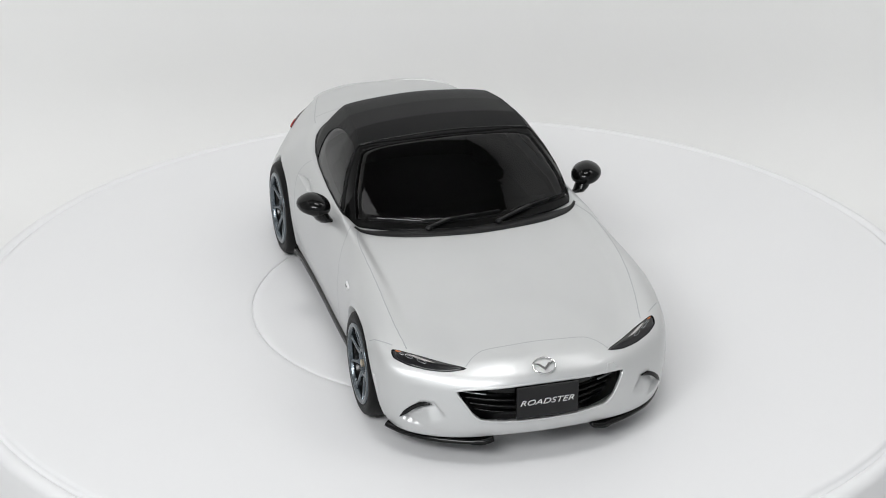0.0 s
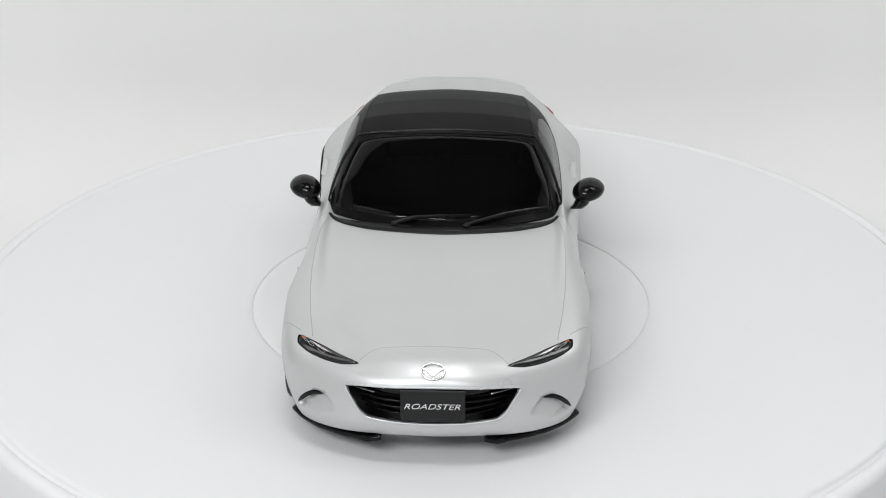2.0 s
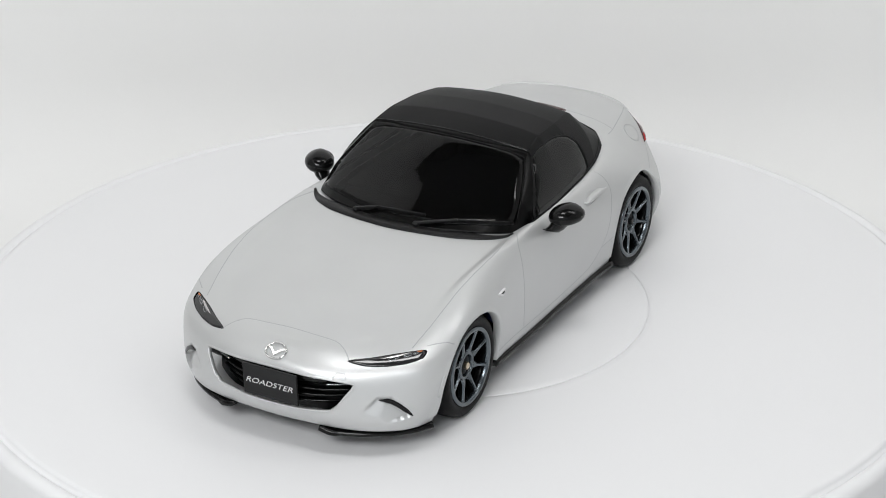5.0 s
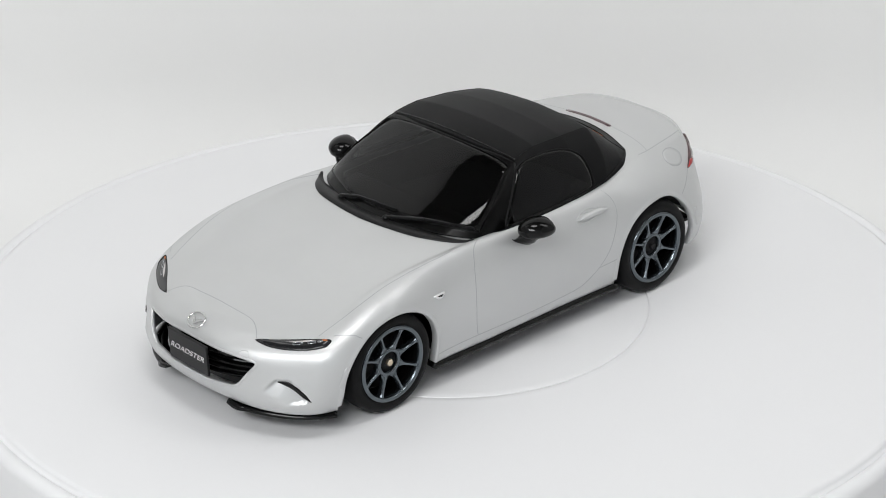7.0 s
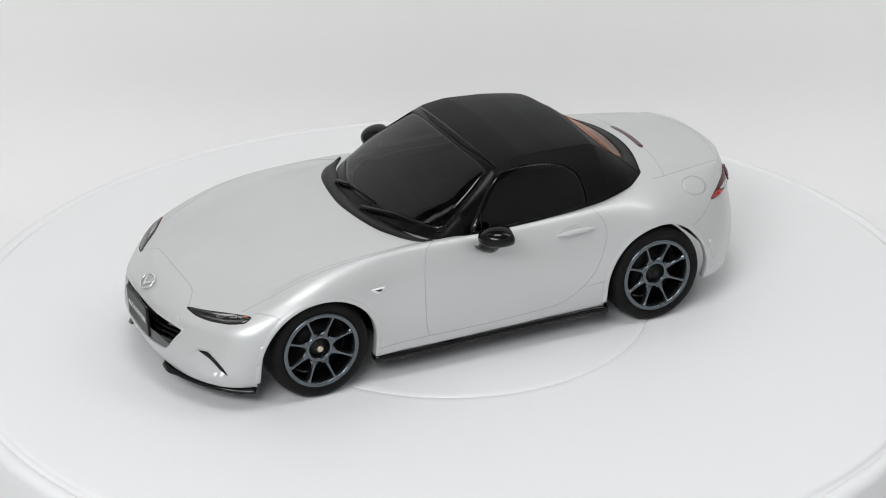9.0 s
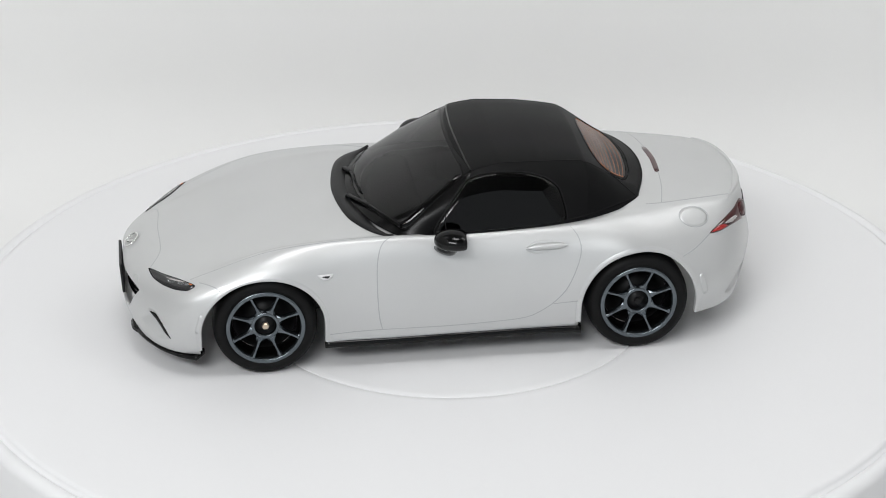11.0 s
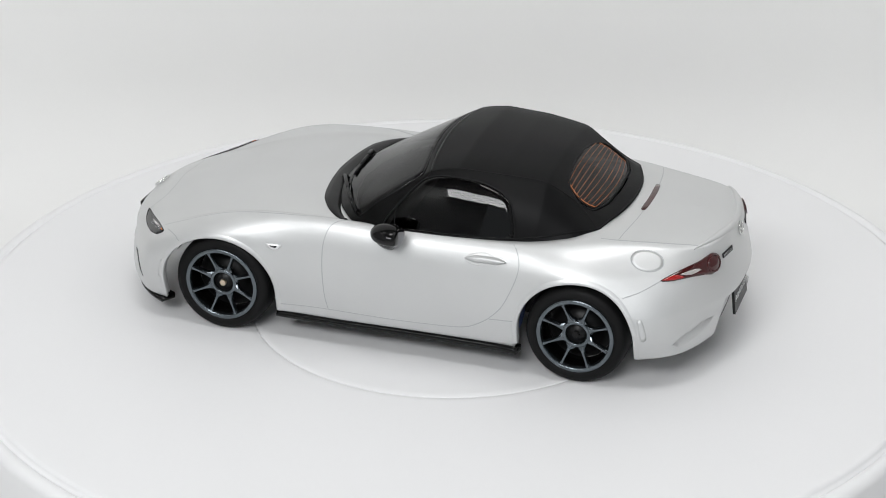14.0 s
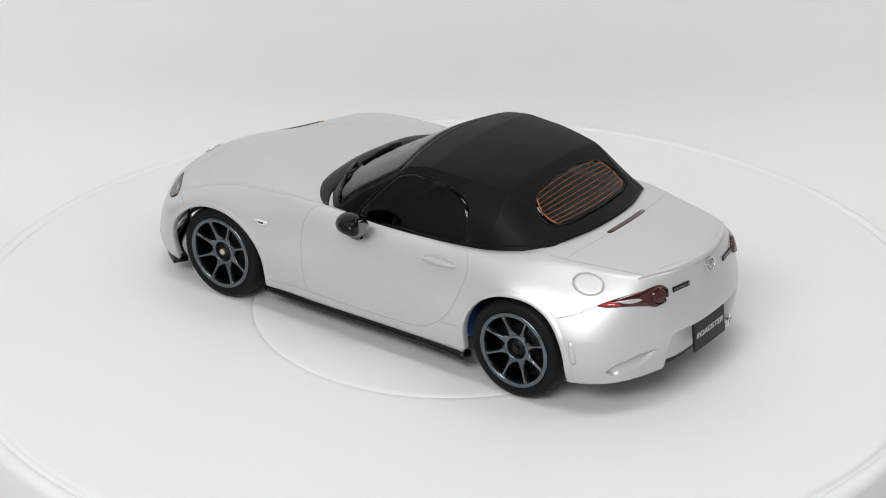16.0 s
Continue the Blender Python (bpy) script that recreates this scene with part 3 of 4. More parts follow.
# ---- panel gaps: shade of the grooves laid on as grey strips ----
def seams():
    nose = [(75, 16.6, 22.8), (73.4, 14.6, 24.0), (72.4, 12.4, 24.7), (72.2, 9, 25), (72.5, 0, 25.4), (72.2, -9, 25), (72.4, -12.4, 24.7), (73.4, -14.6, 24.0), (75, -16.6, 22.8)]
    part("bonnet_seam", strip_bm(SKIN, nose, 0.22, 0.03, 70, False, 0.7), GAP_SHADE, body)
    part("boot_seam", strip_bm(SKIN, [(-48.6, 22.4, 34), (-50.2, 15, 35.2), (-51, 7.6, 36.1), (-51.2, 0, 36.5), (-51, -7.6, 36.1), (-50.2, -15, 35.2), (-48.6, -22.4, 34)], 0.22, 0.03, 60, False, 0.8), GAP_SHADE, body)
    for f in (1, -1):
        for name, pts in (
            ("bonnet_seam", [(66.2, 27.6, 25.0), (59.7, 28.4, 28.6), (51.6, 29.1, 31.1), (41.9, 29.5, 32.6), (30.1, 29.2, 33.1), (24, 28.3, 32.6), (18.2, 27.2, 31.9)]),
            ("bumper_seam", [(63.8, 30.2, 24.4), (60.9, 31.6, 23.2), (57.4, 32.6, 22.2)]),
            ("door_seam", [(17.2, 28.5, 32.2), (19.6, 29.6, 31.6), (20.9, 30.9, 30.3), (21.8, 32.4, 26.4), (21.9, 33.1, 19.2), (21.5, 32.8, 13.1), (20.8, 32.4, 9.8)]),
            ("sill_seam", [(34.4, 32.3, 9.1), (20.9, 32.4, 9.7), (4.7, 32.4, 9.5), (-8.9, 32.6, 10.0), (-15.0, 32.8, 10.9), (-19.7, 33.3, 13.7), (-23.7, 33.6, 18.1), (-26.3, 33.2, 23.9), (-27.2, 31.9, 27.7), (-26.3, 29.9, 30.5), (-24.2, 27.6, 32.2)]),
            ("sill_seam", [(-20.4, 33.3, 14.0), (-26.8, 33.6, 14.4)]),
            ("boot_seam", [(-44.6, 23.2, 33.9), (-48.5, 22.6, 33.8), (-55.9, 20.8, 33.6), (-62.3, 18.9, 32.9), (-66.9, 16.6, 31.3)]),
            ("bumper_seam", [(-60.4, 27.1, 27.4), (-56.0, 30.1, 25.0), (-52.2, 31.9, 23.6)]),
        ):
            part(name, strip_bm(SKIN, pts, 0.25, 0.03, 60, False, 0.8, f), GAP_SHADE, body)
        # rounded side markers and, on the left, the fuel flap
        part("side_marker", patch_bm(SKIN, [(63.9, 33.4, 17.6), (62.9, 33.8, 17.3), (64.2, 33.4, 12.8), (65.2, 33.0, 13.1)], 0.15, 0.08, 32, 4, 0.4, f), PAINT, body)
        part("side_marker", patch_bm(SKIN, [(-56.0, 32.4, 18.6), (-57.0, 32.0, 18.7), (-58.0, 31.5, 14.4), (-56.9, 32.0, 13.8)], 0.15, 0.08, 32, 4, 0.4, f), PAINT, body)
    cap = [(-56.3 + 3.95 * math.cos(a), 25.2 - 2.05 * math.sin(a), 31.1 + 1.75 * math.sin(a)) for a in np.linspace(0, 2 * math.pi, 13)[:-1]]
    part("fuel_flap", patch_bm(SKIN, cap, 0.02, 0.0, 48, 5, 1.0), PAINT, body)
    part("fuel_flap_seam", strip_bm(SKIN, cap, 0.26, 0.05, 60, True, 1.0), GAP_SHADE, body)
    tow = [(79.5, 14.9, 19.2), (78.5, 15.4, 20.5), (77.9, 17.0, 20.6), (78.5, 17.8, 19.4)]
    part("tow_cover", strip_bm(SKIN, tow, 0.3, 0.1, 32, False, 0.3), PAINT, body)


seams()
BOOT_EDGE = [(-65.6, 18.6, 31.9), (-68.2, 14, 31.9), (-70.2, 8, 32.0), (-71.2, 0, 32.1)]
part("boot_edge", strip_bm(SKIN, BOOT_EDGE + [(x, -y, z) for x, y, z in BOOT_EDGE[-2::-1]], 1.7, 0.4, 80, False, 0.9, 1, True), PAINT, body)


# ---- lamps ----
def make_lamps():
    head = [(75.4, 16.6, 22.6), (72.9, 20.2, 23.4), (69.2, 25.0, 24.4), (66.4, 28.8, 24.5), (64.8, 30.7, 23.8), (66.4, 30.5, 22.3), (69.4, 28.1, 21.9), (72.3, 24.5, 21.8), (74.5, 20.3, 21.9)]
    tail = [(-60.0, 27.3, 27.3), (-63.8, 23.6, 28.9), (-66.6, 19.6, 29.5), (-67.8, 17.2, 30.1), (-68.6, 15.3, 30.3), (-69.6, 14.0, 29.4), (-70.3, 13.9, 27.8), (-70.3, 15.4, 26.5), (-69.4, 17.6, 25.9), (-68.3, 19.4, 26.5), (-65.4, 23.5, 27.0), (-62.6, 26.0, 26.9)]
    for f in (1, -1):
        lamp = part("headlight", patch_bm(SKIN, head, 0.10, 0.25, 64, 8, 0.5, f), DARK_LENS, car, "slim dark headlight with chrome projector")
        part("headlight_rim", strip_bm(SKIN, head, 0.22, 0.16, 80, True, 0.5, f), GLOSS_BLACK, lamp)
        for c, r, mat in (((70.3, 25.3, 23.3), 1.0, CHROME), ((68.0, 27.6, 23.3), 0.8, CHROME), ((66.6, 28.9, 23.4), 0.5, CLEAR_LENS)):
            ring = [(c[0] - 0.9 * r * math.cos(a), c[1] + r * math.cos(a) * 0.8, c[2] + 0.75 * r * math.sin(a)) for a in np.linspace(0, 2 * math.pi, 11)[:-1]]
            part("projector", strip_bm(SKIN, ring, 0.22, 0.42, 28, True, 1.0, f), CHROME_DARK, lamp)
        part("reflector", patch_bm(SKIN, [(71.8, 22.6, 23.3), (68.4, 26.4, 24.0), (67.2, 28.0, 24.0), (70.0, 25.4, 23.4)], 0.32, 0.08, 28, 4, 0.3, f), CLEAR_LENS, lamp)
        part("turn_signal", patch_bm(SKIN, [(66.3, 29.0, 24.1), (65.4, 30.0, 23.9), (65.9, 29.7, 23.6)], 0.33, 0.05, 20, 3, 0.3, f), ORANGE, lamp, "amber turn signal")
        lamp = part("tail_light", patch_bm(SKIN, tail, 0.15, 0.3, 72, 8, 0.6, f), DARK_RED, car, "dark red tail lamp with clear strip")
        part("side_lens", patch_bm(SKIN, [(-60.3, 27.0, 27.3), (-62.4, 25.2, 28.0), (-63.4, 24.3, 27.7), (-64.6, 23.6, 27.1), (-62.6, 25.7, 27.0)], 0.5, 0.12, 32, 4, 0.4, f), RED_LENS, lamp, "bright red lens tip")
        disc = [(-69.2 - 0.45 * math.cos(a), 16.4 - 2.0 * math.cos(a), 28.2 + 1.95 * math.sin(a)) for a in np.linspace(0, 2 * math.pi, 13)[:-1]]
        part("round_lens", patch_bm(SKIN, disc, 0.45, 0.5, 40, 5, 1.0, f), DARK_RED, lamp)
        part("lens_ring", strip_bm(SKIN, disc, 0.3, 0.7, 48, True, 1.0, f), DARK_RED, lamp)
        part("reverse_lens", patch_bm(SKIN, [(-63.6, 23.9, 27.7), (-66.2, 20.7, 28.1), (-66.9, 19.7, 27.6), (-65.6, 22.2, 27.2)], 0.5, 0.1, 32, 4, 0.4, f), CLEAR_LENS, lamp)
        # crescent shade of the fog pocket, laid on as a black strip
        part("fog_slit_shade", strip_bm(SKIN, [(75.6, 24.4, 14.7), (74.1, 26.3, 14.3), (72.6, 27.9, 13.0), (71.4, 29.2, 11.4), (70.6, 30.0, 10.2)], 1.0, 0.03, 24, False, 0.8, f, True), GLOSS_BLACK, body)
        emb = [(36.1, 33.5, 25.6), (32.3, 33.3, 25.6), (33.1, 33.5, 24.6), (34.6, 33.6, 24.4)]
        flash = part("side_repeater", patch_bm(SKIN, emb, 0.3, 0.15, 32, 4, 0.4, f), SILVER_PAINT, car)
        part("repeater_lens", patch_bm(SKIN, [(35.2, 33.5, 25.3), (33.2, 33.4, 25.3), (33.8, 33.5, 24.8)], 0.5, 0.1, 20, 3, 0.4, f), DARK_LENS, flash)
        # door handle: a scoop outline and a grip bar
        part("handle_cup", strip_bm(SKIN, [(-13.8, 31.2, 28.1), (-16.2, 30.5, 29.4), (-19, 30.4, 29.6), (-21.6, 31.0, 28.6), (-20.6, 31.6, 27.4), (-16.2, 31.7, 27.0)], 0.28, 0.1, 50, True, 0.9, f), PAINT, body)
        part("door_handle", strip_bm(SKIN, [(-13.9, 31.2, 28.1), (-18, 31.1, 28.3), (-22.0, 31.2, 28.3), (-24.0, 31.3, 28.3)], 1.7, 1.4, 30, False, 0.5, f, True), PAINT, car)
    part("brake_light", patch_bm(SKIN, [(-50.2, 7.6, 36.1), (-50.5, 0, 36.5), (-50.2, -7.6, 36.1), (-51.4, -7.4, 36.1), (-51.9, 0, 36.5), (-51.4, 7.4, 36.1)], 0.06, 0.03, 56, 5, 0.5), DARK_RED, car, "dark red third brake lamp")


make_lamps()


# ---- mirrors, wipers ----
def make_mirror(f):
    pod = tagged(new("door_mirror"), "gloss black door mirror")
    pod.parent = car
    pod.matrix_basis = mm_pose(-0.9, -0.2 if f > 0 else 0.7, -1.9 if f > 0 else -2.1)
    bm = ball_bm(Matrix.Diagonal((4.6 * MM, 3.9 * MM, 2.9 * MM, 1)), 32)
    for v in bm.verts:
        x, y, z = v.co / MM
        if x < -2.4:
            x = -2.4 + (x + 2.4) * 0.22
        if z < -1.2:
            z = -1.2 + (z + 1.2) * 0.6
        y += 0.12 * z
        k = 1 - 0.16 * max(0, (y - 0.5)) / 3
        z *= k
        v.co = Vector((x + 1.0 - 0.18 * y, y, z)) * MM
    bmesh.ops.transform(bm, matrix=mm_pose(3.9, 35.4, 35.0, 0, 0, -6), verts=bm.verts)
    stem = bmesh.new()
    rows = []
    for (x, y, z), a, b in (((6.8, 30.4, 31.2), 2.0, 1.4), ((6.9, 32.2, 30.9), 2.2, 1.8), ((6.6, 33.3, 31.8), 2.3, 1.9), ((5.8, 34.4, 33.6), 2.4, 2.0)):
        rows.append([stem.verts.new(Vector((x + a * math.cos(t), y + b * math.sin(t), z + 0.5 * b * math.cos(t))) * MM) for t in np.linspace(0, 2 * math.pi, 15)[:-1]])
    for p, q in zip(rows, rows[1:]):
        for i in range(14):
            stem.faces.new((p[i], p[(i + 1) % 14], q[(i + 1) % 14], q[i]))
    stem.faces.new(rows[0])
    bmesh.ops.recalc_face_normals(stem, faces=stem.faces)
    glass = ball_bm(Matrix.Diagonal((0.35 * MM, 2.7 * MM, 2.1 * MM, 1)), 24)
    bmesh.ops.transform(glass, matrix=mm_pose(2.2, 35.7, 35.0, 0, 0, -14), verts=glass.verts)
    for b in (bm, stem, glass):
        if f < 0:
            for v in b.verts:
                v.co.y = -v.co.y
            bmesh.ops.reverse_faces(b, faces=b.faces)
    part("housing", bm, GLOSS_BLACK, pod)
    part("stem", stem, GLOSS_BLACK, pod)
    part("mirror_glass", glass, MIRROR_GLASS, pod)


make_mirror(1)
make_mirror(-1)


def bar_bm(a, b, w, h):
    """A straight slim bar between two points."""
    bm = bmesh.new()
    a, b = Vector(a), Vector(b)
    d = b - a
    box_bm(bm, 0, 0, 0, d.length, w, h, min(w, h) * 0.25)
    m = Matrix.Translation((a + b) / 2 * MM) @ d.to_track_quat("X", "Z").to_matrix().to_4x4()
    bmesh.ops.transform(bm, matrix=m, verts=bm.verts)
    return bm


def make_wipers():
    for pivot, elbow, tip in (((26.2, -11.6, 33.0), (24.3, -6.0, 34.9), (23.4, 6.9, 35.4)), ((25.9, 5.8, 33.4), (21.8, 14.9, 34.6), (15.6, 25.6, 33.6))):
        wiper = tagged(new("wiper"), "black windscreen wiper")
        wiper.parent = car
        P = [on(CANOPY, p) for p in (pivot, elbow, tip)]
        p, e, t = (q + n * 0.9 for q, n in P)
        part("arm", bar_bm(p, e, 0.9, 0.6), SATIN_BLACK, wiper)
        part("arm", bar_bm(e, (e + t) / 2, 0.5, 0.5), SATIN_BLACK, wiper)
        part("blade", bar_bm(e - (t - e) * 0.15 - P[1][1] * 0.4, t - P[2][1] * 0.4, 0.4, 0.7), RUBBER, wiper)
        part("pivot", ball_bm(Matrix.Translation((P[0][0] + P[0][1] * 0.5) * MM) @ Matrix.Diagonal((0.9 * MM, 0.9 * MM, 0.7 * MM, 1)), 16), SATIN_BLACK, wiper)
    part("cowl_grille", strip_bm(SKIN, [(17.4, 27.6, 31.8), (22.4, 22.2, 32.2), (25.6, 13.6, 32.4), (26.9, 5, 32.5), (27.2, 0, 32.5), (26.9, -5, 32.5), (25.6, -13.6, 32.4), (22.4, -22.2, 32.2), (17.4, -27.6, 31.8)], 4.6, 0.4, 80, False, 0.9, 1, True), SATIN_BLACK, car, "black plastic cowl below the windscreen")


make_wipers()


# ---- grille, plates, skirts ----
def text_bm(words, size, shear):
    """Raised lettering in the x-y plane, centred."""
    cu = bpy.data.curves.new("lettering", "FONT")
    cu.body, cu.size, cu.extrude = words, size * MM, 0.06 * MM
    cu.offset = -0.02 * MM
    cu.align_x, cu.align_y = "CENTER", "CENTER"
    ob = new("lettering_curve", cu)
    me = bpy.data.meshes.new_from_object(ob)
    bpy.data.objects.remove(ob)
    bpy.data.curves.remove(cu)
    bm = bmesh.new()
    bm.from_mesh(me)
    bpy.data.meshes.remove(me)
    for v in bm.verts:
        v.co.x += shear * v.co.y
    return bm


def make_plate(m, w, h, size):
    bm = bmesh.new()
    box_bm(bm, 0, 0, 0, w, h, 0.7, 0.15)
    bmesh.ops.transform(bm, matrix=m, verts=bm.verts)
    plate = part("number_plate", bm, PLATE_BLACK, car, "black plate lettered in silver", smooth=False)
    bm = text_bm("ROADSTER", size, 0.32)
    k = (w * 0.87 * MM) / max(1e-9, max(v.co.x for v in bm.verts) - min(v.co.x for v in bm.verts))
    bmesh.ops.transform(bm, matrix=m @ Matrix.Translation((0, 0, 0.42 * MM)) @ Matrix.Diagonal((k, k * 0.78, 1, 1)), verts=bm.verts)
    part("lettering", bm, SILVER_PAINT, plate, smooth=False)


FACE_FRONT = Matrix(((0, 0, 1, 0), (1, 0, 0, 0), (0, 1, 0, 0), (0, 0, 0, 1)))
FACE_REAR = Matrix(((0, 0, -1, 0), (-1, 0, 0, 0), (0, 1, 0, 0), (0, 0, 0, 1)))
make_plate(mm_pose(81.8, 0.2, 15.45, 0, 3, 0) @ FACE_FRONT, 14.2, 7.7, 2.2)
make_plate(mm_pose(-73.2, -1.5, 13.6, 0, 6, 0) @ FACE_REAR, 13.9, 7.4, 2.2)


def make_grille():
    path = [(71.5, -20, 14.8), (77.0, -12, 14.8), (78.6, 0, 14.8), (77.0, 12, 14.8), (71.5, 20, 14.8)]
    grille = part("grille", sweep_bm(path, [(-0.8, -5), (0, -5), (0, 5.6), (-0.8, 5.6)]), SATIN_BLACK, car, "black slatted radiator grille")
    for z, w in ((12.1, 15), (13.7, 16), (15.3, 17)):
        path = [(75.4, -w, z), (78.8, -w * 0.6, z), (80.3, 0, z), (78.8, w * 0.6, z), (75.4, w, z)]
        part("slat", sweep_bm(path, [(-0.9, -0.35), (0.2, -0.25), (0.35, 0), (0.2, 0.3), (-0.9, 0.35)]), GLOSS_BLACK, grille)
    part("upper_bar", sweep_bm([(73.4, -18.6, 17.9), (78.6, -11, 18), (80.4, 0, 18), (78.6, 11, 18), (73.4, 18.6, 17.9)], [(-0.9, -1.1), (0.3, -1.1), (0.4, 0), (0.2, 1.3), (-0.9, 1.3)]), GLOSS_BLACK, grille)
    for f in (1, -1):
        part("sensor_blade", sweep_bm([(78.2, 12.6, 17.1), (77.0, 15.2, 17.2), (75.6, 17.6, 17.3)], [(-0.4, -0.12), (0.75, -0.12), (0.75, 0.12), (-0.4, 0.12)], 12, 0.5, f), CHROME_DARK, grille)
    part("mouth_lip", strip_bm(SKIN, [tuple(SKIN.ray_cast(Vector((100, y, z)) * MM, Vector((-1, 0, 0)))[0] / MM) for y, z in GRILLE_FULL], 0.5, 0.06, 140, True, 0.6), PAINT, body)


make_grille()


def oval_badge(rx, ry, m):
    """A chrome oval with a plain spread-wing chevron."""
    n = 40
    ring = bmesh.new()
    rows = []
    for i in range(n):
        a = 2 * math.pi * i / n
        rows.append([ring.verts.new(m @ (Vector(((rx + 0.22 * math.cos(b)) * math.cos(a), (ry + 0.22 * math.cos(b)) * math.sin(a), 0.2 * math.sin(b))) * MM)) for b in np.linspace(0, 2 * math.pi, 9)[:-1]])
    for i in range(n):
        p, q = rows[i], rows[(i + 1) % n]
        for j in range(8):
            ring.faces.new((p[j], q[j], q[(j + 1) % 8], p[(j + 1) % 8]))
    bmesh.ops.recalc_face_normals(ring, faces=ring.faces)
    badge = part("badge", ring, CHROME, car, "chrome oval badge")
    bm = bmesh.new()
    for s in (1, -1):
        pts = [(0, -0.25 * ry), (0.42 * rx * s, 0.28 * ry), (0.95 * rx * s, 0.36 * ry), (0.5 * rx * s, 0.02 * ry), (0, -0.62 * ry)]
        lo = [bm.verts.new(m @ (Vector((x, y, -0.1)) * MM)) for x, y in pts]
        hi = [bm.verts.new(m @ (Vector((x, y, 0.16)) * MM)) for x, y in pts]
        bm.faces.new(hi)
        for i in range(5):
            bm.faces.new((lo[i], lo[(i + 1) % 5], hi[(i + 1) % 5], hi[i]))
    bmesh.ops.recalc_face_normals(bm, faces=bm.faces)
    part("chevron", bm, CHROME, badge, smooth=False)


def facing(p, lift):
    q, nor = on(SKIN, p)
    z = nor
    x = Vector((0, 0, 1)).cross(z).normalized()
    y = z.cross(x)
    m = Matrix((x, y, z)).transposed().to_4x4()
    m.translation = (q + nor * lift) * MM
    return m


oval_badge(2.55, 2.0, facing((79.0, 0.2, 22.4), 0.3))
oval_badge(2.0, 1.55, facing((-72.2, -1.5, 29.8), 0.25))


def make_trim():
    for f in (1, -1):
        part("front_splitter", sweep_bm([(64.6, 31.5, 5.8), (68.0, 29.3, 5.7), (72.4, 25.4, 5.9), (76.2, 19.6, 6.1), (78.2, 14.4, 6.1)], [(-2.6, 0.5), (0.4, 0.1), (1.3, -0.5), (1.3, -0.95), (-2.6, -0.95)], 40, 0.8, f), GLOSS_BLACK, car, "black front lip spoiler")
        part("splitter_fin", sweep_bm([(77.9, 15.8, 5.9), (79.0, 14.0, 6.0), (79.2, 11.4, 6.7)], [(-2.6, 0.3), (0.5, 0.2), (1.2, -0.75), (-2.6, -1.2)], 10, 0.6, f), GLOSS_BLACK, car)
        part("side_skirt", sweep_bm([(34.6, 31.6, 6.2), (20, 31.9, 6.2), (0, 31.9, 6.3), (-20, 32.3, 6.4), (-27.3, 32.9, 6.3)], [(-2.2, 0.9), (0.35, 0.9), (0.8, 0.0), (0.7, -0.55), (-2.2, -0.55)], 50, 0.8, f), GLOSS_BLACK, car, "black side skirt")
        m = facing((-71.2, 10.2 * f, 28.6), 0.05)
        bm = bmesh.new()
        box_bm(bm, 0, 0, 0, 5.6, 1.2, 0.3, 0.1)
        bmesh.ops.transform(bm, matrix=m, verts=bm.verts)
        script = part("script_badge", bm, SATIN_BLACK, car, "small dark script badge", smooth=False)
        bm = bmesh.new()
        for i in range(8):
            box_bm(bm, -2.3 + i * 0.66, 0, 0.17, 0.36, 0.55, 0.06)
        bmesh.ops.transform(bm, matrix=m, verts=bm.verts)
        part("script_bars", bm, CHROME_DARK, script, smooth=False)
    part("rear_diffuser", sweep_bm([(-67, 22, 8.7), (-69.2, 12, 8.7), (-69.8, 0, 8.5), (-69.2, -12, 8.7), (-67, -22, 8.7)], [(-3, 0.8), (0.2, 0.8), (0.3, -0.3), (-3, -0.8)]), SATIN_BLACK, car)
    for y, z in ((-9.9, 10.4), (-12.3, 10.9)):
        pipe = part("exhaust_pipe", pipe_bm(1.05, 7), CHROME, car, "chrome exhaust tip")
        pipe.matrix_basis = mm_pose(-69.7, y, z, 0, 0, 90)
    for ax in (FRONT_AXLE, REAR_AXLE):
        for f in (1, -1):
            bm = bmesh.new()
            rows = []
            for a in np.linspace(radians(28), radians(152), 25):
                up, out = math.sin(a) * (ARCH_Z[ax] + 0.3), math.cos(a) * (ARCH_X + 0.3)
                rows.append([bm.verts.new(Vector((ax + out * k, f * y, HUB_Z + up * k)) * MM) for y, k in ((30.0, 1), (24, 1), (18, 0.98), (17.6, 0.5))])
            for p, q in zip(rows, rows[1:]):
                for k in range(3):
                    bm.faces.new((p[k], q[k], q[k + 1], p[k + 1]))
            part("arch_liner", bm, SATIN_BLACK, car)
    bm = bmesh.new()
    box_bm(bm, 3, 0, 13.6, 106, 26, 15, 1.0)
    box_bm(bm, 3.5, 0, 7.6, 54, 58, 1.2, 0.3)
    for ax in (FRONT_AXLE, REAR_AXLE):
        box_bm(bm, ax, 0, HUB_Z, 5, 50, 5, 0.8)
    chassis = part("chassis", bm, SATIN_BLACK, car, "black plastic chassis", smooth=False)
    for y in (25.4, -25.4):
        cell = part("battery", lathe_bm([(0.005, -25.6), (1.9, -25.6), (1.9, -24.6), (4.6, -24.4), (5.0, -24.0), (5.0, 21.6), (4.6, 22.2), (0.005, 22.2)], 32), BLUE_SLEEVE, chassis, "blue-sleeved battery cell")
        cell.matrix_basis = mm_pose(-3.5, y, 13.4, 0, 0, 90)


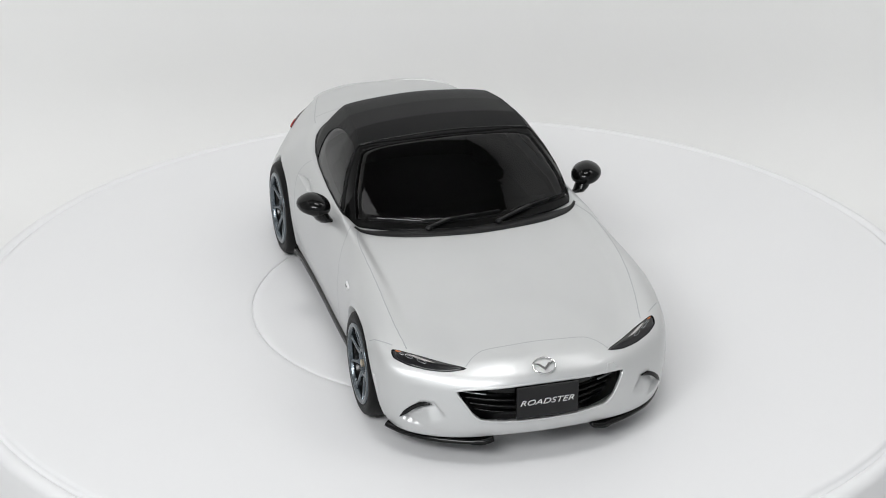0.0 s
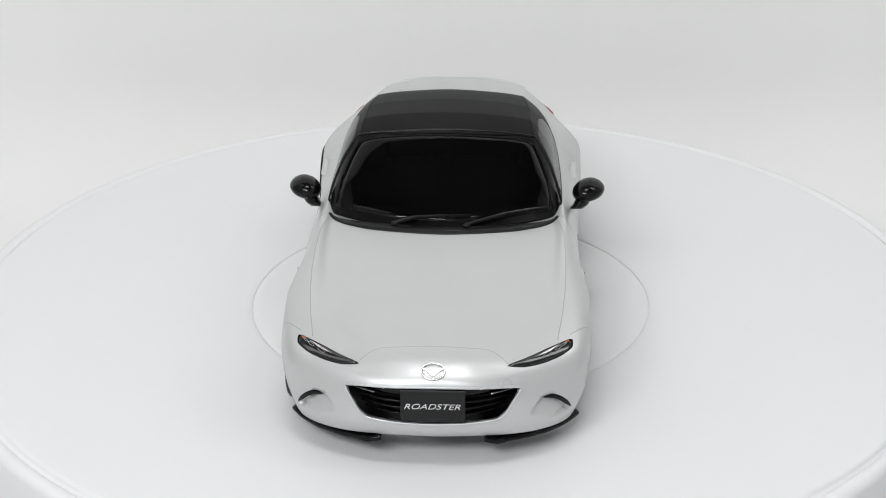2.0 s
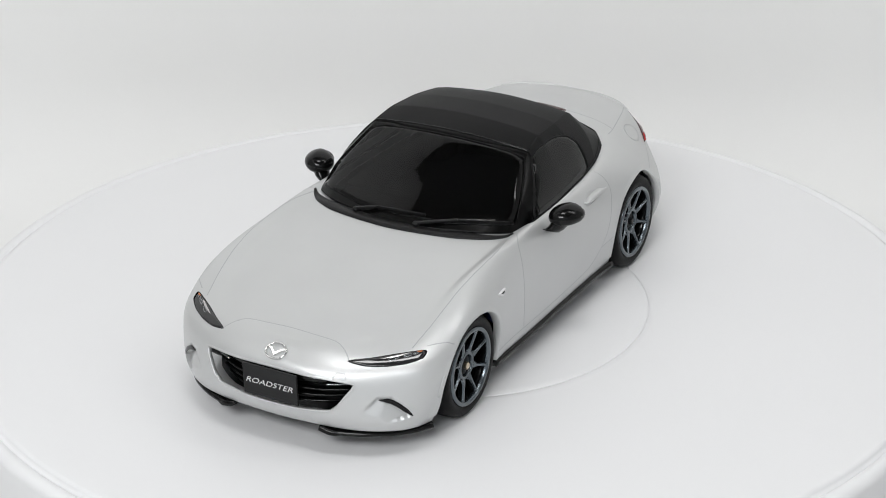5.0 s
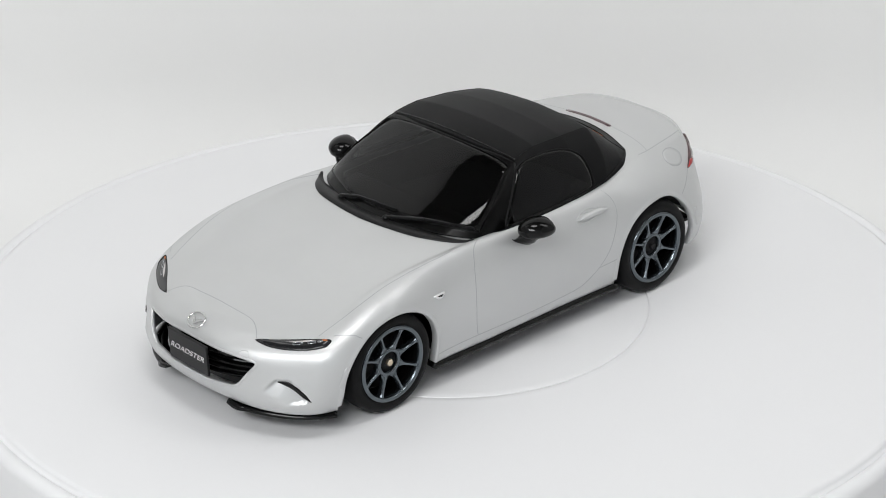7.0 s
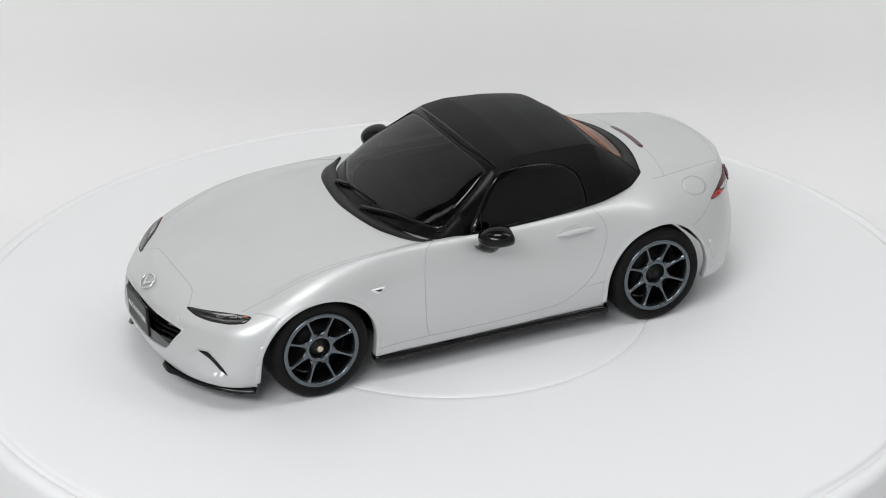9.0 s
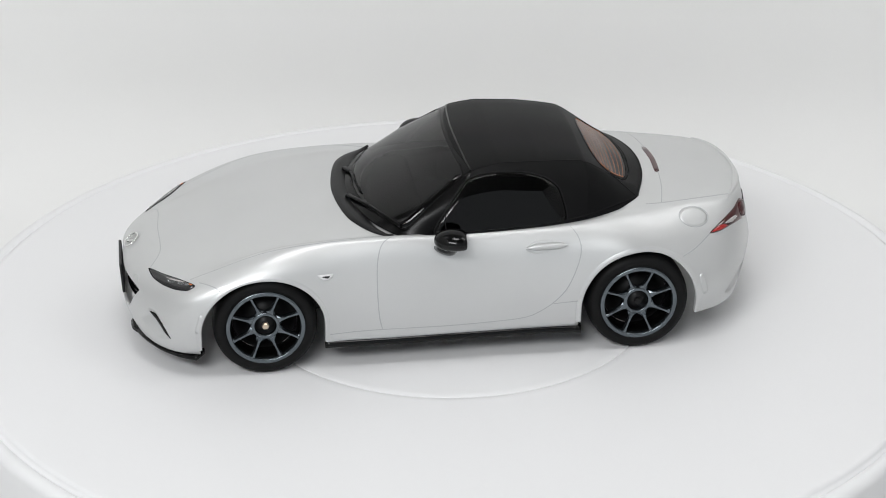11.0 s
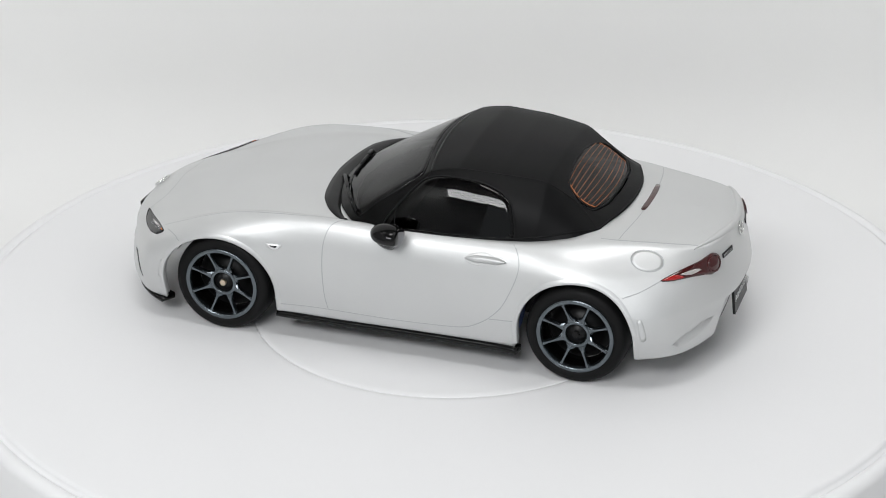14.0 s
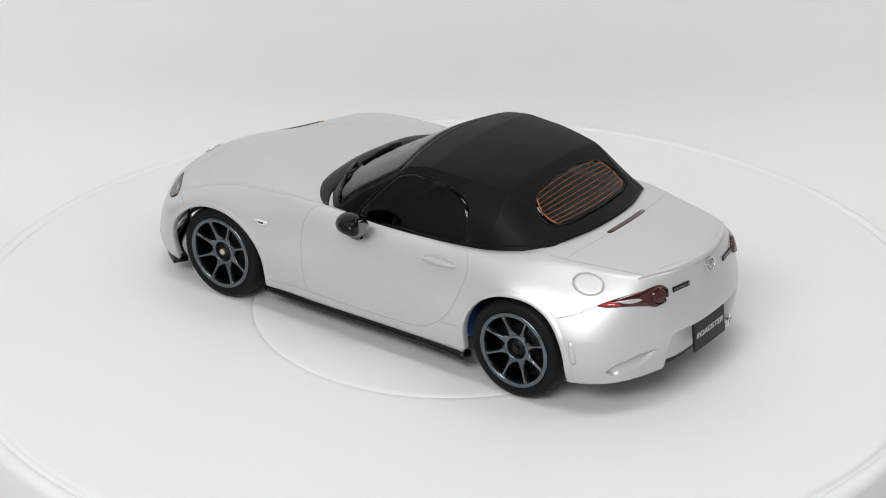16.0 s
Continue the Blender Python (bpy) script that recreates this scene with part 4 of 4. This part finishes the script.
def make_cabin():
    """Black tub below the glass: floor, side walls, dashboard and rear shelf."""
    inset = [(x * 0.985 - 0.1, y * 0.975) for x, y in CABIN]
    bm = bmesh.new()
    rings = [[bm.verts.new(Vector((x * k, y * k, z)) * MM) for x, y in inset] for k, z in ((1.03, 31.2), (1.0, 30.0), (0.97, 22.5))]
    n = len(inset)
    for a, b in zip(rings, rings[1:]):
        for i in range(n):
            bm.faces.new((a[i], a[(i + 1) % n], b[(i + 1) % n], b[i]))
    bm.faces.new(rings[-1])
    tub = part("cabin_tub", bm, CABIN_BLACK, car, "plain black cabin lining", smooth=False)
    dash = [(7.5, 27.0), (8.0, 30.2), (10.5, 31.6), (16, 31.4), (20.5, 30.6), (20.5, 27)]
    bm = bmesh.new()
    rows = []
    for y in np.linspace(-22.5, 22.5, 25):
        pull = 5.0 * (abs(y) / 22.5) ** 2
        hood = 0.9 * math.exp(-((y - 11) / 4.5) ** 2)
        rows.append([bm.verts.new(Vector((x - pull * (x > 12), y, z + hood * (z > 30))) * MM) for x, z in dash])
    for a, b in zip(rows, rows[1:]):
        for j in range(len(dash)):
            bm.faces.new((a[j], b[j], b[(j + 1) % len(dash)], a[(j + 1) % len(dash)]))
    bm.faces.new(rows[0])
    bm.faces.new(rows[-1])
    bmesh.ops.recalc_face_normals(bm, faces=bm.faces)
    part("dashboard", bm, CABIN_BLACK, tub)


make_cabin()


def pipe_bm(r, length):
    return lathe_bm([(0.7 * r, -length * 0.5), (0.72 * r, length * 0.45), (0.85 * r, length * 0.5), (r, length * 0.46), (r, -length * 0.5)], 28)


make_trim()


def spokes_bm():
    """Eight tapered spokes with a ridge, webbed together at the hub."""
    bm = bmesh.new()
    for i in range(8):
        a = 2 * math.pi * (i + 0.5) / 8
        rows = []
        for r, w, top, deep in ((2.7, 1.3, 3.2, 1.9), (3.5, 1.15, 3.4, 1.9), (4.2, 0.62, 3.65, 2.2), (5.0, 0.44, 3.8, 2.4), (6.6, 0.36, 4.05, 2.6), (7.7, 0.4, 4.25, 2.8), (8.5, 0.62, 4.4, 2.9)):
            row = []
            for k, h in ((-1, deep), (-1, top - 0.35), (-0.55, top), (0.55, top), (1, top - 0.35), (1, deep)):
                x, z = r, k * w
                row.append(bm.verts.new(Vector((x * math.cos(a) - z * math.sin(a), h, x * math.sin(a) + z * math.cos(a))) * MM))
            rows.append(row)
        for p, q in zip(rows, rows[1:]):
            for j in range(6):
                bm.faces.new((p[j], q[j], q[(j + 1) % 6], p[(j + 1) % 6]))
        bm.faces.new(rows[0])
        bm.faces.new(rows[-1])
    bmesh.ops.recalc_face_normals(bm, faces=bm.faces)
    return bm


def make_wheel(name, brass):
    wheel = tagged(new(name), "gunmetal eight-spoke wheel with black tyre")
    wheel.parent = car
    tyre = [(9.1, 3.9), (9.6, 4.35), (10.4, 4.6), (11.2, 4.5), (11.8, 4.1), (12.2, 3.3), (12.4, 2.2), (12.48, 0), (12.4, -2.2), (12.1, -3.6), (11, -4.3), (9.2, -4.2), (9.1, 3.9)]
    part("tyre", lathe_bm(tyre, 80), RUBBER, wheel, "black slick rubber tyre")
    rim = [(9.5, 4.0), (9.45, 4.5), (9.25, 4.7), (8.6, 4.72), (8.4, 4.55), (8.3, 3.9), (8.2, 3.4), (8.9, 3.2)]
    rim = part("rim", lathe_bm(rim, 80), GUNMETAL, wheel, "gunmetal rim")
    part("barrel", lathe_bm([(8.25, 3.5), (8.0, 2.6), (7.8, 1.2), (7.6, -3.8), (9.2, -4.2)], 64), GLOSS_BLACK, rim)
    part("spokes", spokes_bm(), GUNMETAL, rim, smooth=False)
    part("hub_ring", lathe_bm([(2.5, 1.9), (2.55, 3.3), (2.75, 3.5), (3.3, 3.45), (3.5, 3.2), (3.5, 1.9)], 48), GUNMETAL, rim)
    part("hub_cap", lathe_bm([(0.005, 2.9), (1.6, 2.9), (1.75, 2.6), (2.55, 2.5), (2.6, 1.0)], 40), SATIN_BLACK, wheel)
    part("axle_nut", lathe_bm([(0.005, 3.75), (0.75, 3.75), (0.9, 3.6), (0.9, 2.8)], 6), BRASS if brass else SATIN_BLACK, wheel, smooth=False)
    part("brake_disc", lathe_bm([(0.005, 0.2), (5.6, 0.2), (5.6, -0.6), (7.7, -0.6)], 48), SATIN_BLACK, wheel)
    return wheel


for ax in (FRONT_AXLE, REAR_AXLE):
    for side in (1, -1):
        w = make_wheel("wheel", ax == FRONT_AXLE)
        w.matrix_basis = pose(ax * MM, side * 29.4 * MM, (HUB_Z + 0.3) * MM, 0, 0, 0 if side > 0 else 180)


# the body leans slightly on its springs, its right side a little high
LEAN = Matrix.Translation((0, 22.8 * MM, 12 * MM)) @ pose(0, 0, 0, -0.1, 0, 0) @ Matrix.Translation((0, -22 * MM, -12 * MM))
for ob in car.children:
    if not ob.name.startswith("wheel"):
        ob.matrix_basis = LEAN @ ob.matrix_basis


def motions():
    rows, turns = [], []
    for i in range(33):
        t = i * 0.5
        m = pose(0, 0, 0, 0, 0, turn_at(t))
        turns.append((t, m))
        rows.append((t, m @ pose(0, -0.00174242, 0)))
    walk(turntable, turns)
    walk(car, rows)


motions()
